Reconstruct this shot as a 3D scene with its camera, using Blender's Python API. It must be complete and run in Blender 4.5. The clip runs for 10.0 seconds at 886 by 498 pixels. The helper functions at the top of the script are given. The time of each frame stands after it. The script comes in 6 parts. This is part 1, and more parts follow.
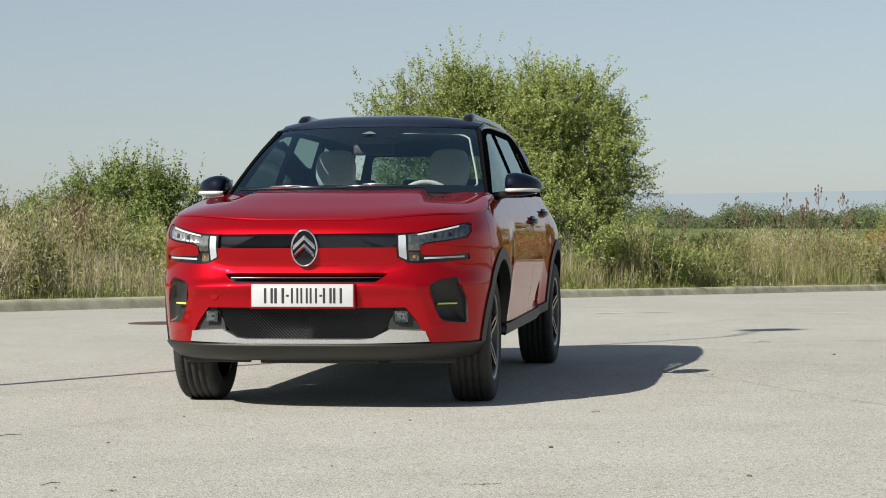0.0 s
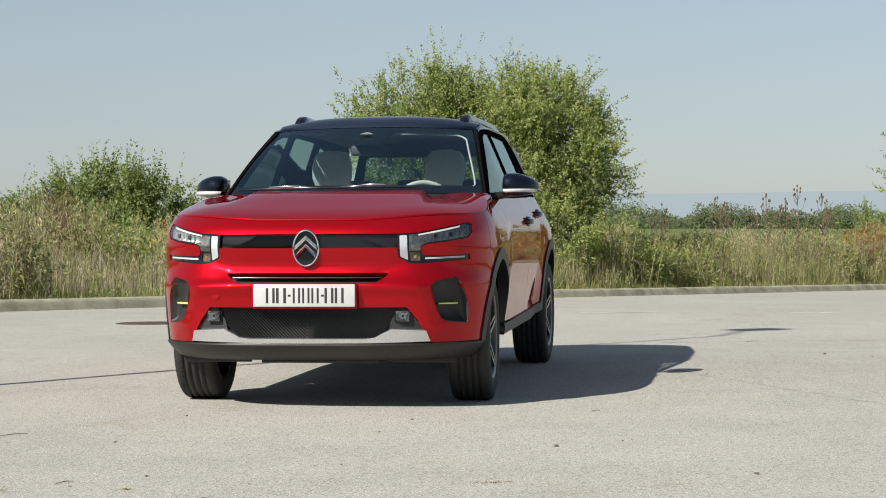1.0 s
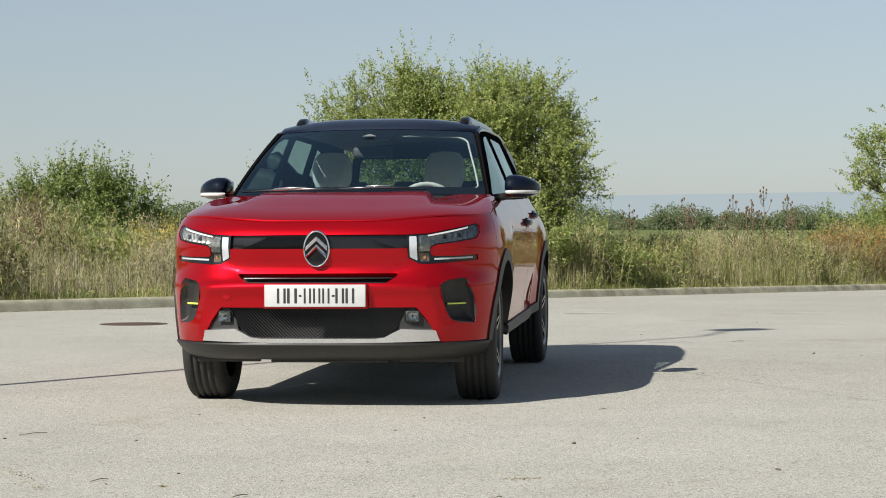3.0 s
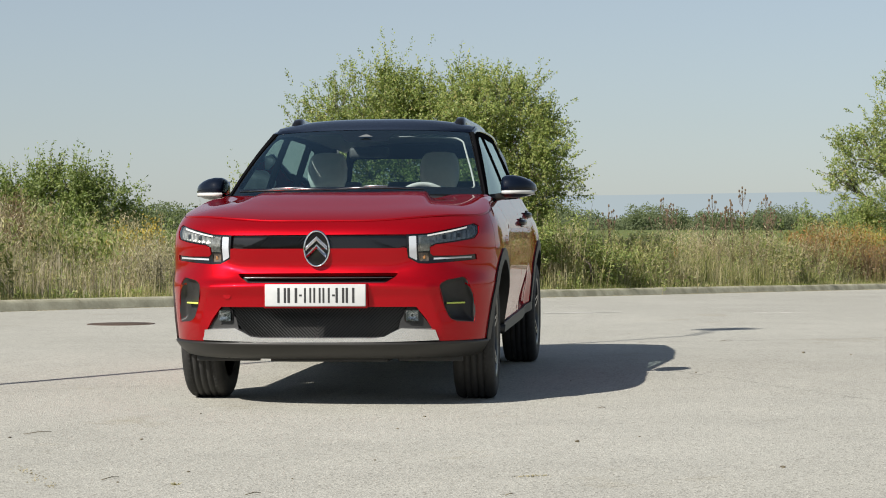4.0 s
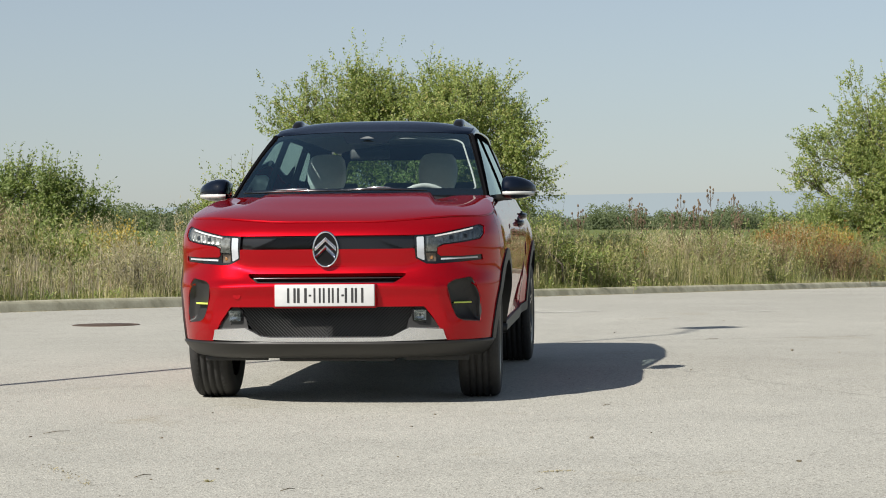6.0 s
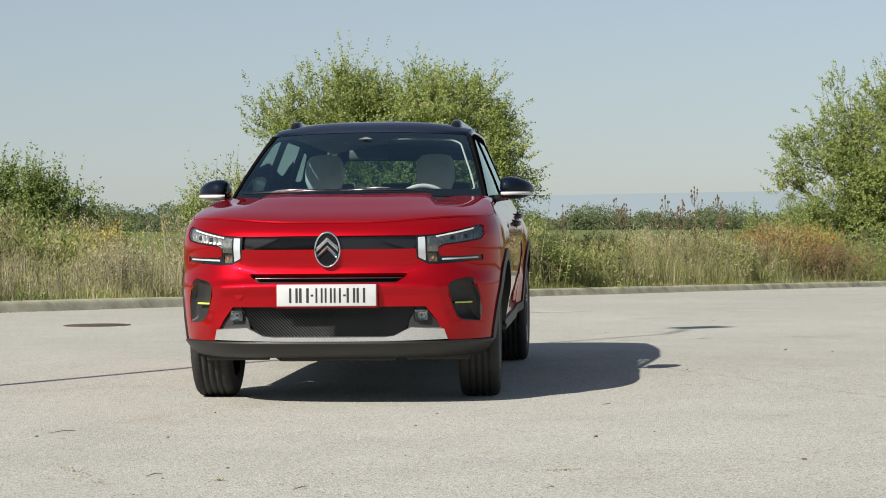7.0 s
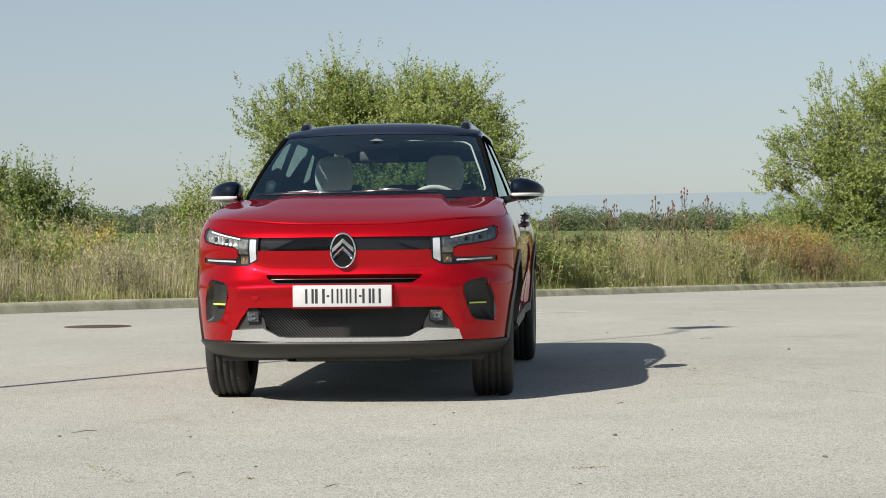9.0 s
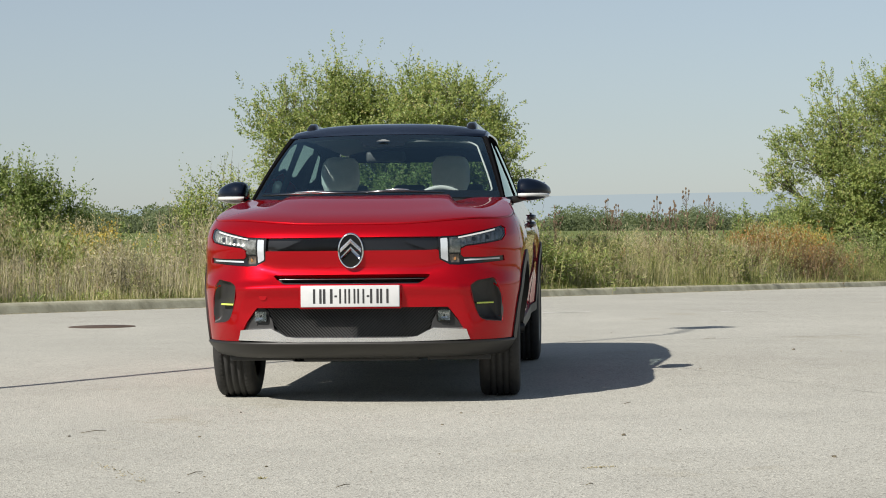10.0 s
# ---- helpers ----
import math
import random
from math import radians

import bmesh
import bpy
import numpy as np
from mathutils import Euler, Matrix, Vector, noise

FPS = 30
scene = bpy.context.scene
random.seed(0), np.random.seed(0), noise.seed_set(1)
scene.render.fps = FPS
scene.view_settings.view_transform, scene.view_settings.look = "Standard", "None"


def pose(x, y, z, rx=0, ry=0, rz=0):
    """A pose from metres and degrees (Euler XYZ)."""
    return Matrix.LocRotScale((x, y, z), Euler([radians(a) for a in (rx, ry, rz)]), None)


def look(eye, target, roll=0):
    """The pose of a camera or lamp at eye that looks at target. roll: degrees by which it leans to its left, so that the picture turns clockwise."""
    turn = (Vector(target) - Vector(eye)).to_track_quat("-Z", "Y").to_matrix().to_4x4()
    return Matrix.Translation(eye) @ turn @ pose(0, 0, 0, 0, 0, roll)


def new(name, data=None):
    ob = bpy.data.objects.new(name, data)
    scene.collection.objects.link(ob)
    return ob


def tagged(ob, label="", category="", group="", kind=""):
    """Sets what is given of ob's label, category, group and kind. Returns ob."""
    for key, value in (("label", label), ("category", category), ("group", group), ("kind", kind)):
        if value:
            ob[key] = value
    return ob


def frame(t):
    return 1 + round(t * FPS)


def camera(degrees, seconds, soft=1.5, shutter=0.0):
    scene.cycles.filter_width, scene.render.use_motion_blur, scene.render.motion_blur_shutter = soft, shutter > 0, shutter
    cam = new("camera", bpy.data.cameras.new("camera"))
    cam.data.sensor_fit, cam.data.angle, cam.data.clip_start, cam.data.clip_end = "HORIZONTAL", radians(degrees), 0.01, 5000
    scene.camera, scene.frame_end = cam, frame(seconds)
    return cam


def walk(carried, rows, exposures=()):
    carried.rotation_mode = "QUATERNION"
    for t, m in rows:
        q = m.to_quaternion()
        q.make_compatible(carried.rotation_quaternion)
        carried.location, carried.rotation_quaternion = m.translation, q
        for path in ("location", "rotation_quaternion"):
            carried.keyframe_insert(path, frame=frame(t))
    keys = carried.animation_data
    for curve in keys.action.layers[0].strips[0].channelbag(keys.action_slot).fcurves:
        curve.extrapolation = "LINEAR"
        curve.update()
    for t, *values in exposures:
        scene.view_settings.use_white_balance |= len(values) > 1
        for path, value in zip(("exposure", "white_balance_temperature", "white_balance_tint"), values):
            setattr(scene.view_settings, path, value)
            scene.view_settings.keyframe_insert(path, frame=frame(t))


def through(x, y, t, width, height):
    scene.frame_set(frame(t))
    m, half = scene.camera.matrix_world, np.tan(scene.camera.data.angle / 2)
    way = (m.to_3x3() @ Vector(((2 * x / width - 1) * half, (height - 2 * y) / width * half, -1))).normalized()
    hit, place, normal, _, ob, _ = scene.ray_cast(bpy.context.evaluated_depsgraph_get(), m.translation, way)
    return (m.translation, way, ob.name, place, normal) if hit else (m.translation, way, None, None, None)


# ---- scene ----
cam = camera(25.0, 10.0, soft=1.0)
PATH = [
    (0, (2.31, -11.866, 0.883), (1.984, -9.893, 0.869), -0.3),
    (0.5, (2.25, -11.901, 0.883), (1.936, -9.926, 0.869), -0.3),
    (1, (2.189, -11.945, 0.884), (1.888, -9.967, 0.87), -0.3),
    (1.5, (2.127, -11.977, 0.884), (1.836, -9.998, 0.871), -0.3),
    (2, (2.063, -12.02, 0.883), (1.783, -10.04, 0.87), -0.3),
    (2.5, (2.006, -12.068, 0.884), (1.736, -10.086, 0.871), -0.3),
    (4, (1.828, -12.183, 0.883), (1.595, -10.197, 0.87), -0.3),
    (4.5, (1.774, -12.233, 0.883), (1.552, -10.245, 0.87), -0.3),
    (5, (1.71, -12.268, 0.884), (1.498, -10.279, 0.871), -0.3),
    (5.5, (1.655, -12.313, 0.886), (1.452, -10.323, 0.873), -0.4),
    (7, (1.496, -12.423, 0.887), (1.323, -10.43, 0.874), -0.5),
    (7.5, (1.452, -12.441, 0.884), (1.286, -10.448, 0.872), -0.5),
    (8, (1.408, -12.489, 0.889), (1.247, -10.496, 0.876), -0.6),
    (8.5, (1.375, -12.506, 0.888), (1.216, -10.512, 0.876), -0.6),
    (9, (1.343, -12.521, 0.887), (1.186, -10.527, 0.875), -0.6),
    (9.5, (1.322, -12.526, 0.888), (1.165, -10.532, 0.876), -0.6),
    (10, (1.305, -12.543, 0.889), (1.148, -10.549, 0.877), -0.6),
]
walk(cam, [(t, look(eye, target, roll)) for t, eye, target, roll in PATH])

# ---- light ----
SUN_TO = Vector((-0.57, -0.82, 0.0)).normalized()      # towards the sun, on the plan
SUN_EL = radians(36)
sun_dir = Vector((SUN_TO.x * math.cos(SUN_EL), SUN_TO.y * math.cos(SUN_EL), math.sin(SUN_EL)))
world = bpy.data.worlds.new("sky")
scene.world = world
world.use_nodes = True
wn = world.node_tree.nodes
wn.clear()
w_out = wn.new("ShaderNodeOutputWorld")
w_bg = wn.new("ShaderNodeBackground")
w_sky = wn.new("ShaderNodeTexSky")
w_sky.sky_type = "NISHITA"
w_sky.sun_disc = False
w_sky.sun_elevation = SUN_EL
w_sky.sun_rotation = math.atan2(sun_dir.x, sun_dir.y)
w_sky.air_density, w_sky.dust_density, w_sky.ozone_density = 1.0, 0.5, 3.5
w_bg.inputs["Strength"].default_value = 0.065
w_haze = wn.new("ShaderNodeMix")                         # summer haze, even over the whole sky
w_haze.data_type = "RGBA"
w_dir = wn.new("ShaderNodeTexCoord")
w_xyz = wn.new("ShaderNodeSeparateXYZ")
w_fall = wn.new("ShaderNodeMapRange")                    # the haze thins out with height
w_fall.interpolation_type = "SMOOTHSTEP"
for _k, _x in (("From Min", 0.0), ("From Max", 0.36), ("To Min", 0.45), ("To Max", 0.03)):
    w_fall.inputs[_k].default_value = _x
world.node_tree.links.new(w_dir.outputs["Generated"], w_xyz.inputs[0])
world.node_tree.links.new(w_xyz.outputs["Z"], w_fall.inputs["Value"])
world.node_tree.links.new(w_fall.outputs[0], w_haze.inputs[0])
w_haze.inputs[7].default_value = (5.35, 5.95, 6.35, 1)
w_pale = wn.new("ShaderNodeHueSaturation")
w_sat = wn.new("ShaderNodeMapRange")
for _k, _x in (("From Min", 0.04), ("From Max", 0.42), ("To Min", 0.76), ("To Max", 0.74)):
    w_sat.inputs[_k].default_value = _x
world.node_tree.links.new(w_xyz.outputs["Z"], w_sat.inputs["Value"])
world.node_tree.links.new(w_sat.outputs[0], w_pale.inputs["Saturation"])
world.node_tree.links.new(w_sky.outputs[0], w_pale.inputs["Color"])
world.node_tree.links.new(w_pale.outputs[0], w_haze.inputs[6])
world.node_tree.links.new(w_haze.outputs[2], w_bg.inputs[0])
world.node_tree.links.new(w_bg.outputs[0], w_out.inputs[0])
sun_data = bpy.data.lights.new("sun", "SUN")
sun_data.energy, sun_data.angle, sun_data.color = 5.0, radians(0.53), (1.0, 0.95, 0.87)
sun = new("sun", sun_data)
sun.matrix_world = look(sun_dir * 50, (0, 0, 0))
scene.view_settings.exposure = 0.50

# ---- materials ----
def material(name, color=(0.5, 0.5, 0.5), rough=0.5, metal=0.0, coat=0.0, spec=0.5):
    m = bpy.data.materials.new(name)
    m.use_nodes = True
    b = m.node_tree.nodes["Principled BSDF"]
    b.inputs["Base Color"].default_value = (*color, 1)
    b.inputs["Roughness"].default_value = rough
    b.inputs["Metallic"].default_value = metal
    b.inputs["Coat Weight"].default_value = coat
    b.inputs["Coat Roughness"].default_value = 0.02
    b.inputs["Specular IOR Level"].default_value = spec
    return m


def node(m, kind, **inputs):
    n = m.node_tree.nodes.new(kind)
    for key, value in inputs.items():
        n.inputs[key.replace("_", " ")].default_value = value
    return n


def link(m, a, b):
    m.node_tree.links.new(a, b)


def shader(m):
    return m.node_tree.nodes["Principled BSDF"]


def ramp(m, fac, stops):
    r = m.node_tree.nodes.new("ShaderNodeValToRGB")
    e = r.color_ramp.elements
    while len(e) < len(stops):
        e.new(0.5)
    for el, (p, c) in zip(e, stops):
        el.position, el.color = p, (*c, 1)
    link(m, fac, r.inputs[0])
    return r.outputs[0]


def coords(m):
    return m.node_tree.nodes.new("ShaderNodeTexCoord").outputs["Object"]


def noise_tex(m, vec, scale, detail=4.0, rough=0.6):
    n = node(m, "ShaderNodeTexNoise", Scale=scale, Detail=detail, Roughness=rough)
    link(m, vec, n.inputs["Vector"])
    return n.outputs["Fac"]


def bump(m, height, strength, distance):
    b = node(m, "ShaderNodeBump", Strength=strength, Distance=distance)
    link(m, height, b.inputs["Height"])
    link(m, b.outputs[0], shader(m).inputs["Normal"])


def mix_color(m, fac, a, b, mode="MIX"):
    n = m.node_tree.nodes.new("ShaderNodeMix")
    n.data_type, n.blend_type = "RGBA", mode
    for sock, v in ((n.inputs[0], fac), (n.inputs[6], a), (n.inputs[7], b)):
        if isinstance(v, (int, float)):
            sock.default_value = v
        elif isinstance(v, tuple):
            sock.default_value = (*v, 1)
        else:
            link(m, v, sock)
    return n.outputs[2]


def worn(name, dark, light, scale, rough=0.6, metal=0.0, coat=0.0, bump_at=0.0, fine=0.0):
    """A surface that wavers between two colours at two scales, with a fine relief."""
    m = material(name, light, rough, metal, coat)
    v = coords(m)
    big = ramp(m, noise_tex(m, v, scale, 5.0), [(0.35, dark), (0.65, light)])
    small = noise_tex(m, v, scale * 14, 3.0)
    col = mix_color(m, 0.25, big, ramp(m, small, [(0.3, dark), (0.7, light)]))
    link(m, col, shader(m).inputs["Base Color"])
    if bump_at:
        bump(m, small, bump_at, fine or 0.002)
    return m


def leafy(name, stops, through=0.35, rough=0.5):
    """Leaf or blade: colour by the single piece, light passing through it."""
    m = material(name, stops[0][1], rough, 0.0, 0.0, 0.35)
    g = m.node_tree.nodes.new("ShaderNodeNewGeometry")
    col = ramp(m, g.outputs["Random Per Island"], stops)
    big = noise_tex(m, coords(m), 1.2, 3.0)
    col = mix_color(m, 0.75, col, ramp(m, big, [(0.32, (0.68, 0.72, 0.62)), (0.68, (1.30, 1.26, 1.12))]), "MULTIPLY")
    link(m, col, shader(m).inputs["Base Color"])
    t = node(m, "ShaderNodeBsdfTranslucent")
    link(m, mix_color(m, 1.0, col, (1.0, 1.05, 0.55), "MULTIPLY"), t.inputs["Color"])
    mx = node(m, "ShaderNodeMixShader", Fac=through)
    out = m.node_tree.nodes["Material Output"]
    link(m, shader(m).outputs[0], mx.inputs[1])
    link(m, t.outputs[0], mx.inputs[2])
    link(m, mx.outputs[0], out.inputs["Surface"])
    return m


# car
RED = material("red_pearl_paint", (0.40, 0.005, 0.010), 0.35, 0.62, 1.0, 0.0)
shader(RED).inputs["Specular Tint"].default_value = (0.55, 0.02, 0.03, 1)
shader(RED).inputs["Coat IOR"].default_value = 1.33
shader(RED).inputs["Coat Roughness"].default_value = 0.012
_v = coords(RED)
_f = noise_tex(RED, _v, 900.0, 2.0)
link(RED, ramp(RED, _f, [(0.35, (0.330, 0.0016, 0.0060)), (0.65, (0.440, 0.0024, 0.0090))]), shader(RED).inputs["Base Color"])
BLACK = material("gloss_black_paint", (0.003, 0.006, 0.014), 0.5, 0.0, 1.0, 0.05)
shader(BLACK).inputs["Coat IOR"].default_value = 1.28
SATIN = material("satin_black_trim", (0.007, 0.007, 0.008), 0.35, 0.0, 0.0, 0.0)
PIANO = material("gloss_black_plastic", (0.006, 0.006, 0.007), 0.4, 0.0, 0.8, 0.1)
PLASTIC = worn("grained_grey_plastic", (0.009, 0.0083, 0.0070), (0.015, 0.0140, 0.0120), 9.0, 0.48, 0.0, 0.0, 0.25, 0.0006)
DARK = worn("matt_black_plastic", (0.012, 0.012, 0.012), (0.022, 0.022, 0.022), 12.0, 0.55, 0.0, 0.0, 0.2, 0.0006)
SILVER = worn("satin_silver_trim", (0.62, 0.63, 0.635), (0.72, 0.725, 0.73), 6.0, 0.27, 0.88)
CHROME = material("chrome", (0.75, 0.76, 0.77), 0.07, 1.0)
RUBBER = worn("tyre_rubber", (0.012, 0.012, 0.012), (0.026, 0.025, 0.023), 14.0, 0.72, 0.0, 0.0, 0.4, 0.001)
ALLOY = worn("machined_alloy", (0.12, 0.12, 0.123), (0.22, 0.22, 0.225), 30.0, 0.25, 1.0)
ALLOY_DARK = worn("dark_wheel_paint", (0.005, 0.005, 0.0055), (0.009, 0.009, 0.0095), 30.0, 0.3, 0.0, 0.4)
DISC = worn("brake_steel", (0.05, 0.045, 0.04), (0.12, 0.115, 0.11), 60.0, 0.4, 1.0)
WHITE_PLATE = worn("plate_white", (0.42, 0.43, 0.43), (0.47, 0.47, 0.465), 20.0, 0.4)
INK = material("plate_ink", (0.015, 0.015, 0.016), 0.5)
WHITE_LENS = worn("white_light_bar", (0.40, 0.43, 0.46), (0.48, 0.51, 0.54), 25.0, 0.22, 0.0, 0.8)
RIB = worn("satin_black_rib", (0.012, 0.0125, 0.0135), (0.020, 0.021, 0.022), 20.0, 0.16)
WHITE_TRIM = worn("white_signal_strip", (0.50, 0.50, 0.49), (0.60, 0.60, 0.58), 25.0, 0.25, 0.0, 0.6)
SENSOR_GREY = material("sensor_grey", (0.16, 0.17, 0.17), 0.4)
LIME = material("lime_insert", (0.62, 0.72, 0.12), 0.4)
AMBER = worn("amber_lens", (0.035, 0.030, 0.028), (0.20, 0.15, 0.11), 45.0, 0.15, 0.3, 0.6)
FOG_BOWL = worn("fog_lamp_bowl", (0.30, 0.30, 0.29), (0.75, 0.75, 0.73), 70.0, 0.2, 0.75)
BULB = worn("amber_bulb", (0.20, 0.09, 0.03), (0.34, 0.17, 0.06), 60.0, 0.2, 0.0, 0.6)
TAIL_RED = material("tail_lamp_red", (0.20, 0.008, 0.008), 0.15, 0.0, 0.8)
REFLECTOR = worn("lamp_reflector", (0.20, 0.19, 0.17), (0.50, 0.48, 0.44), 60.0, 0.28, 0.55)
SEAT = worn("light_seat_fabric", (0.66, 0.66, 0.61), (0.76, 0.75, 0.70), 30.0, 0.85, 0.0, 0.0, 0.3, 0.001)
TRIM = worn("dark_cabin_plastic", (0.034, 0.036, 0.037), (0.055, 0.057, 0.058), 20.0, 0.6, 0.0, 0.0, 0.2, 0.0006)
LINER = worn("grey_headliner", (0.36, 0.36, 0.35), (0.44, 0.44, 0.42), 30.0, 0.9)


def glass(name, tint, ior=1.6, sheen=(0.86, 1.0, 0.98)):
    m = bpy.data.materials.new(name)
    m.use_nodes = True
    n = m.node_tree.nodes
    n.clear()
    out = n.new("ShaderNodeOutputMaterial")
    gl = n.new("ShaderNodeBsdfGlossy")
    gl.inputs["Roughness"].default_value = 0.02
    gl.inputs["Color"].default_value = (*sheen, 1)
    tr = n.new("ShaderNodeBsdfTransparent")
    tr.inputs["Color"].default_value = (*tint, 1)
    fr = n.new("ShaderNodeFresnel")
    fr.inputs["IOR"].default_value = ior
    mx = n.new("ShaderNodeMixShader")
    link(m, fr.outputs[0], mx.inputs[0])
    link(m, tr.outputs[0], mx.inputs[1])
    link(m, gl.outputs[0], mx.inputs[2])
    link(m, mx.outputs[0], out.inputs["Surface"])
    return m


SCREEN_GLASS = glass("windscreen_glass", (0.82, 0.97, 0.97), 2.3, (0.58, 0.86, 0.95))
SIDE_GLASS = glass("side_window_glass", (0.37, 0.46, 0.47), 1.26)
LENS_GLASS = glass("clear_lens", (0.86, 0.88, 0.90))

# ground
ASPHALT = material("pale_worn_asphalt", (0.36, 0.35, 0.32), 0.9, 0.0, 0.0, 0.25)
_v = coords(ASPHALT)
_big = noise_tex(ASPHALT, _v, 0.16, 6.0, 0.65)
_mid = noise_tex(ASPHALT, _v, 1.7, 5.0, 0.6)
_vor = node(ASPHALT, "ShaderNodeTexVoronoi", Scale=120.0)
link(ASPHALT, _v, _vor.inputs["Vector"])
_grit = noise_tex(ASPHALT, _v, 190.0, 3.0, 0.75)
_c = ramp(ASPHALT, _big, [(0.30, (0.358, 0.348, 0.304)), (0.70, (0.446, 0.436, 0.386))])
_c = mix_color(ASPHALT, 0.5, _c, ramp(ASPHALT, _mid, [(0.3, (0.86, 0.86, 0.86)), (0.7, (1.08, 1.08, 1.07))]), "MULTIPLY")
_c = mix_color(ASPHALT, 0.95, _c, ramp(ASPHALT, _vor.outputs["Color"], [(0.05, (0.45, 0.44, 0.42)), (0.32, (0.94, 0.94, 0.94)), (0.7, (1.05, 1.05, 1.05)), (0.95, (1.38, 1.38, 1.36))]), "MULTIPLY")
_c = mix_color(ASPHALT, 0.8, _c, ramp(ASPHALT, _grit, [(0.34, (0.40, 0.39, 0.37)), (0.48, (1.0, 1.0, 1.0)), (0.68, (1.20, 1.20, 1.20))]), "MULTIPLY")
_pit = node(ASPHALT, "ShaderNodeTexVoronoi", Scale=44.0)
link(ASPHALT, _v, _pit.inputs["Vector"])
_c = mix_color(ASPHALT, 0.6, _c, ramp(ASPHALT, _pit.outputs["Distance"], [(0.05, (0.45, 0.43, 0.40)), (0.15, (1.0, 1.0, 1.0))]), "MULTIPLY")
_stain = noise_tex(ASPHALT, _v, 0.75, 6.0, 0.7)
_c = mix_color(ASPHALT, 1.0, _c, ramp(ASPHALT, _stain, [(0.27, (0.80, 0.76, 0.68)), (0.40, (1.0, 1.0, 1.0))]), "MULTIPLY")
link(ASPHALT, _c, shader(ASPHALT).inputs["Base Color"])
bump(ASPHALT, _vor.outputs["Distance"], 0.6, 0.0035)
KERB = worn("weathered_kerb_concrete", (0.20, 0.190, 0.125), (0.43, 0.410, 0.300), 2.6, 0.92, 0.0, 0.0, 0.6, 0.004)
IRON = worn("rusty_cast_iron", (0.055, 0.040, 0.030), (0.13, 0.085, 0.060), 9.0, 0.75, 0.3, 0.0, 0.5, 0.003)
LINE_PAINT = worn("worn_line_paint", (0.50, 0.49, 0.45), (0.72, 0.71, 0.67), 3.0, 0.9)
shader(LINE_PAINT).inputs["Specular IOR Level"].default_value = 0.1
TAR = worn("crack_filler", (0.10, 0.095, 0.085), (0.20, 0.19, 0.17), 8.0, 0.8)
STEEL = worn("galvanised_steel", (0.30, 0.31, 0.32), (0.40, 0.41, 0.42), 5.0, 0.5, 0.8)
DEBRIS = worn("dry_debris", (0.06, 0.05, 0.035), (0.20, 0.17, 0.11), 20.0, 0.9)
DIRT = worn("pale_dry_dirt", (0.20, 0.175, 0.105), (0.32, 0.285, 0.19), 20.0, 0.95)
SOIL = material("meadow_ground", (0.10, 0.12, 0.04), 0.95, 0.0, 0.0, 0.2)
_v = coords(SOIL)
_a = ramp(SOIL, noise_tex(SOIL, _v, 0.05, 5.0), [(0.35, (0.105, 0.140, 0.042)), (0.6, (0.145, 0.172, 0.056)), (0.75, (0.19, 0.19, 0.075))])
_b = ramp(SOIL, noise_tex(SOIL, _v, 3.0, 5.0), [(0.3, (0.7, 0.7, 0.65)), (0.7, (1.2, 1.2, 1.15))])
link(SOIL, mix_color(SOIL, 0.8, _a, _b, "MULTIPLY"), shader(SOIL).inputs["Base Color"])
bump(SOIL, noise_tex(SOIL, _v, 14.0, 4.0), 0.6, 0.05)
BARK = worn("shrub_bark", (0.055, 0.045, 0.035), (0.16, 0.135, 0.105), 12.0, 0.9, 0.0, 0.0, 0.7, 0.006)
LEAF = leafy("shrub_leaf", [(0.0, (0.175, 0.235, 0.074)), (0.4, (0.270, 0.335, 0.115)), (0.85, (0.375, 0.415, 0.165)), (0.99, (0.47, 0.41, 0.19))], 0.48)
LEAF_BUSH = leafy("bush_leaf", [(0.0, (0.150, 0.210, 0.070)), (0.5, (0.230, 0.295, 0.105)), (0.95, (0.330, 0.360, 0.165))], 0.48)
# distance haze put into the leaf colour: greyer and bluer than near leaves
FAR_LEAF = leafy("hazed_wood_leaf", [(0.0, (0.155, 0.192, 0.125)), (0.6, (0.180, 0.216, 0.135)), (1.0, (0.205, 0.240, 0.140))], 0.5, 1.0)
shader(FAR_LEAF).inputs["Specular IOR Level"].default_value = 0.05
GRASS = leafy("verge_grass", [(0.0, (0.130, 0.175, 0.052)), (0.40, (0.215, 0.250, 0.088)), (0.70, (0.325, 0.312, 0.138)), (1.0, (0.44, 0.395, 0.215))], 0.4)
STRAW = leafy("dry_grass", [(0.0, (0.30, 0.255, 0.160)), (0.5, (0.44, 0.385, 0.255)), (1.0, (0.57, 0.515, 0.375))], 0.35)
GREY_STEM = leafy("withered_stem", [(0.0, (0.21, 0.175, 0.135)), (0.6, (0.33, 0.285, 0.235)), (1.0, (0.44, 0.39, 0.33))], 0.3)
RUST = leafy("rusty_weed", [(0.0, (0.23, 0.105, 0.036)), (0.45, (0.36, 0.185, 0.055)), (0.7, (0.27, 0.23, 0.075)), (1.0, (0.20, 0.25, 0.08))], 0.3)
BROWN_WEED = leafy("brown_weed", [(0.0, (0.135, 0.088, 0.052)), (0.6, (0.225, 0.155, 0.094)), (1.0, (0.31, 0.235, 0.15))], 0.3)
GOLD = leafy("goldenrod_flower", [(0.0, (0.30, 0.215, 0.045)), (1.0, (0.46, 0.36, 0.08))], 0.25)
TEASEL = worn("dry_teasel", (0.070, 0.046, 0.028), (0.17, 0.120, 0.072), 40.0, 0.9)
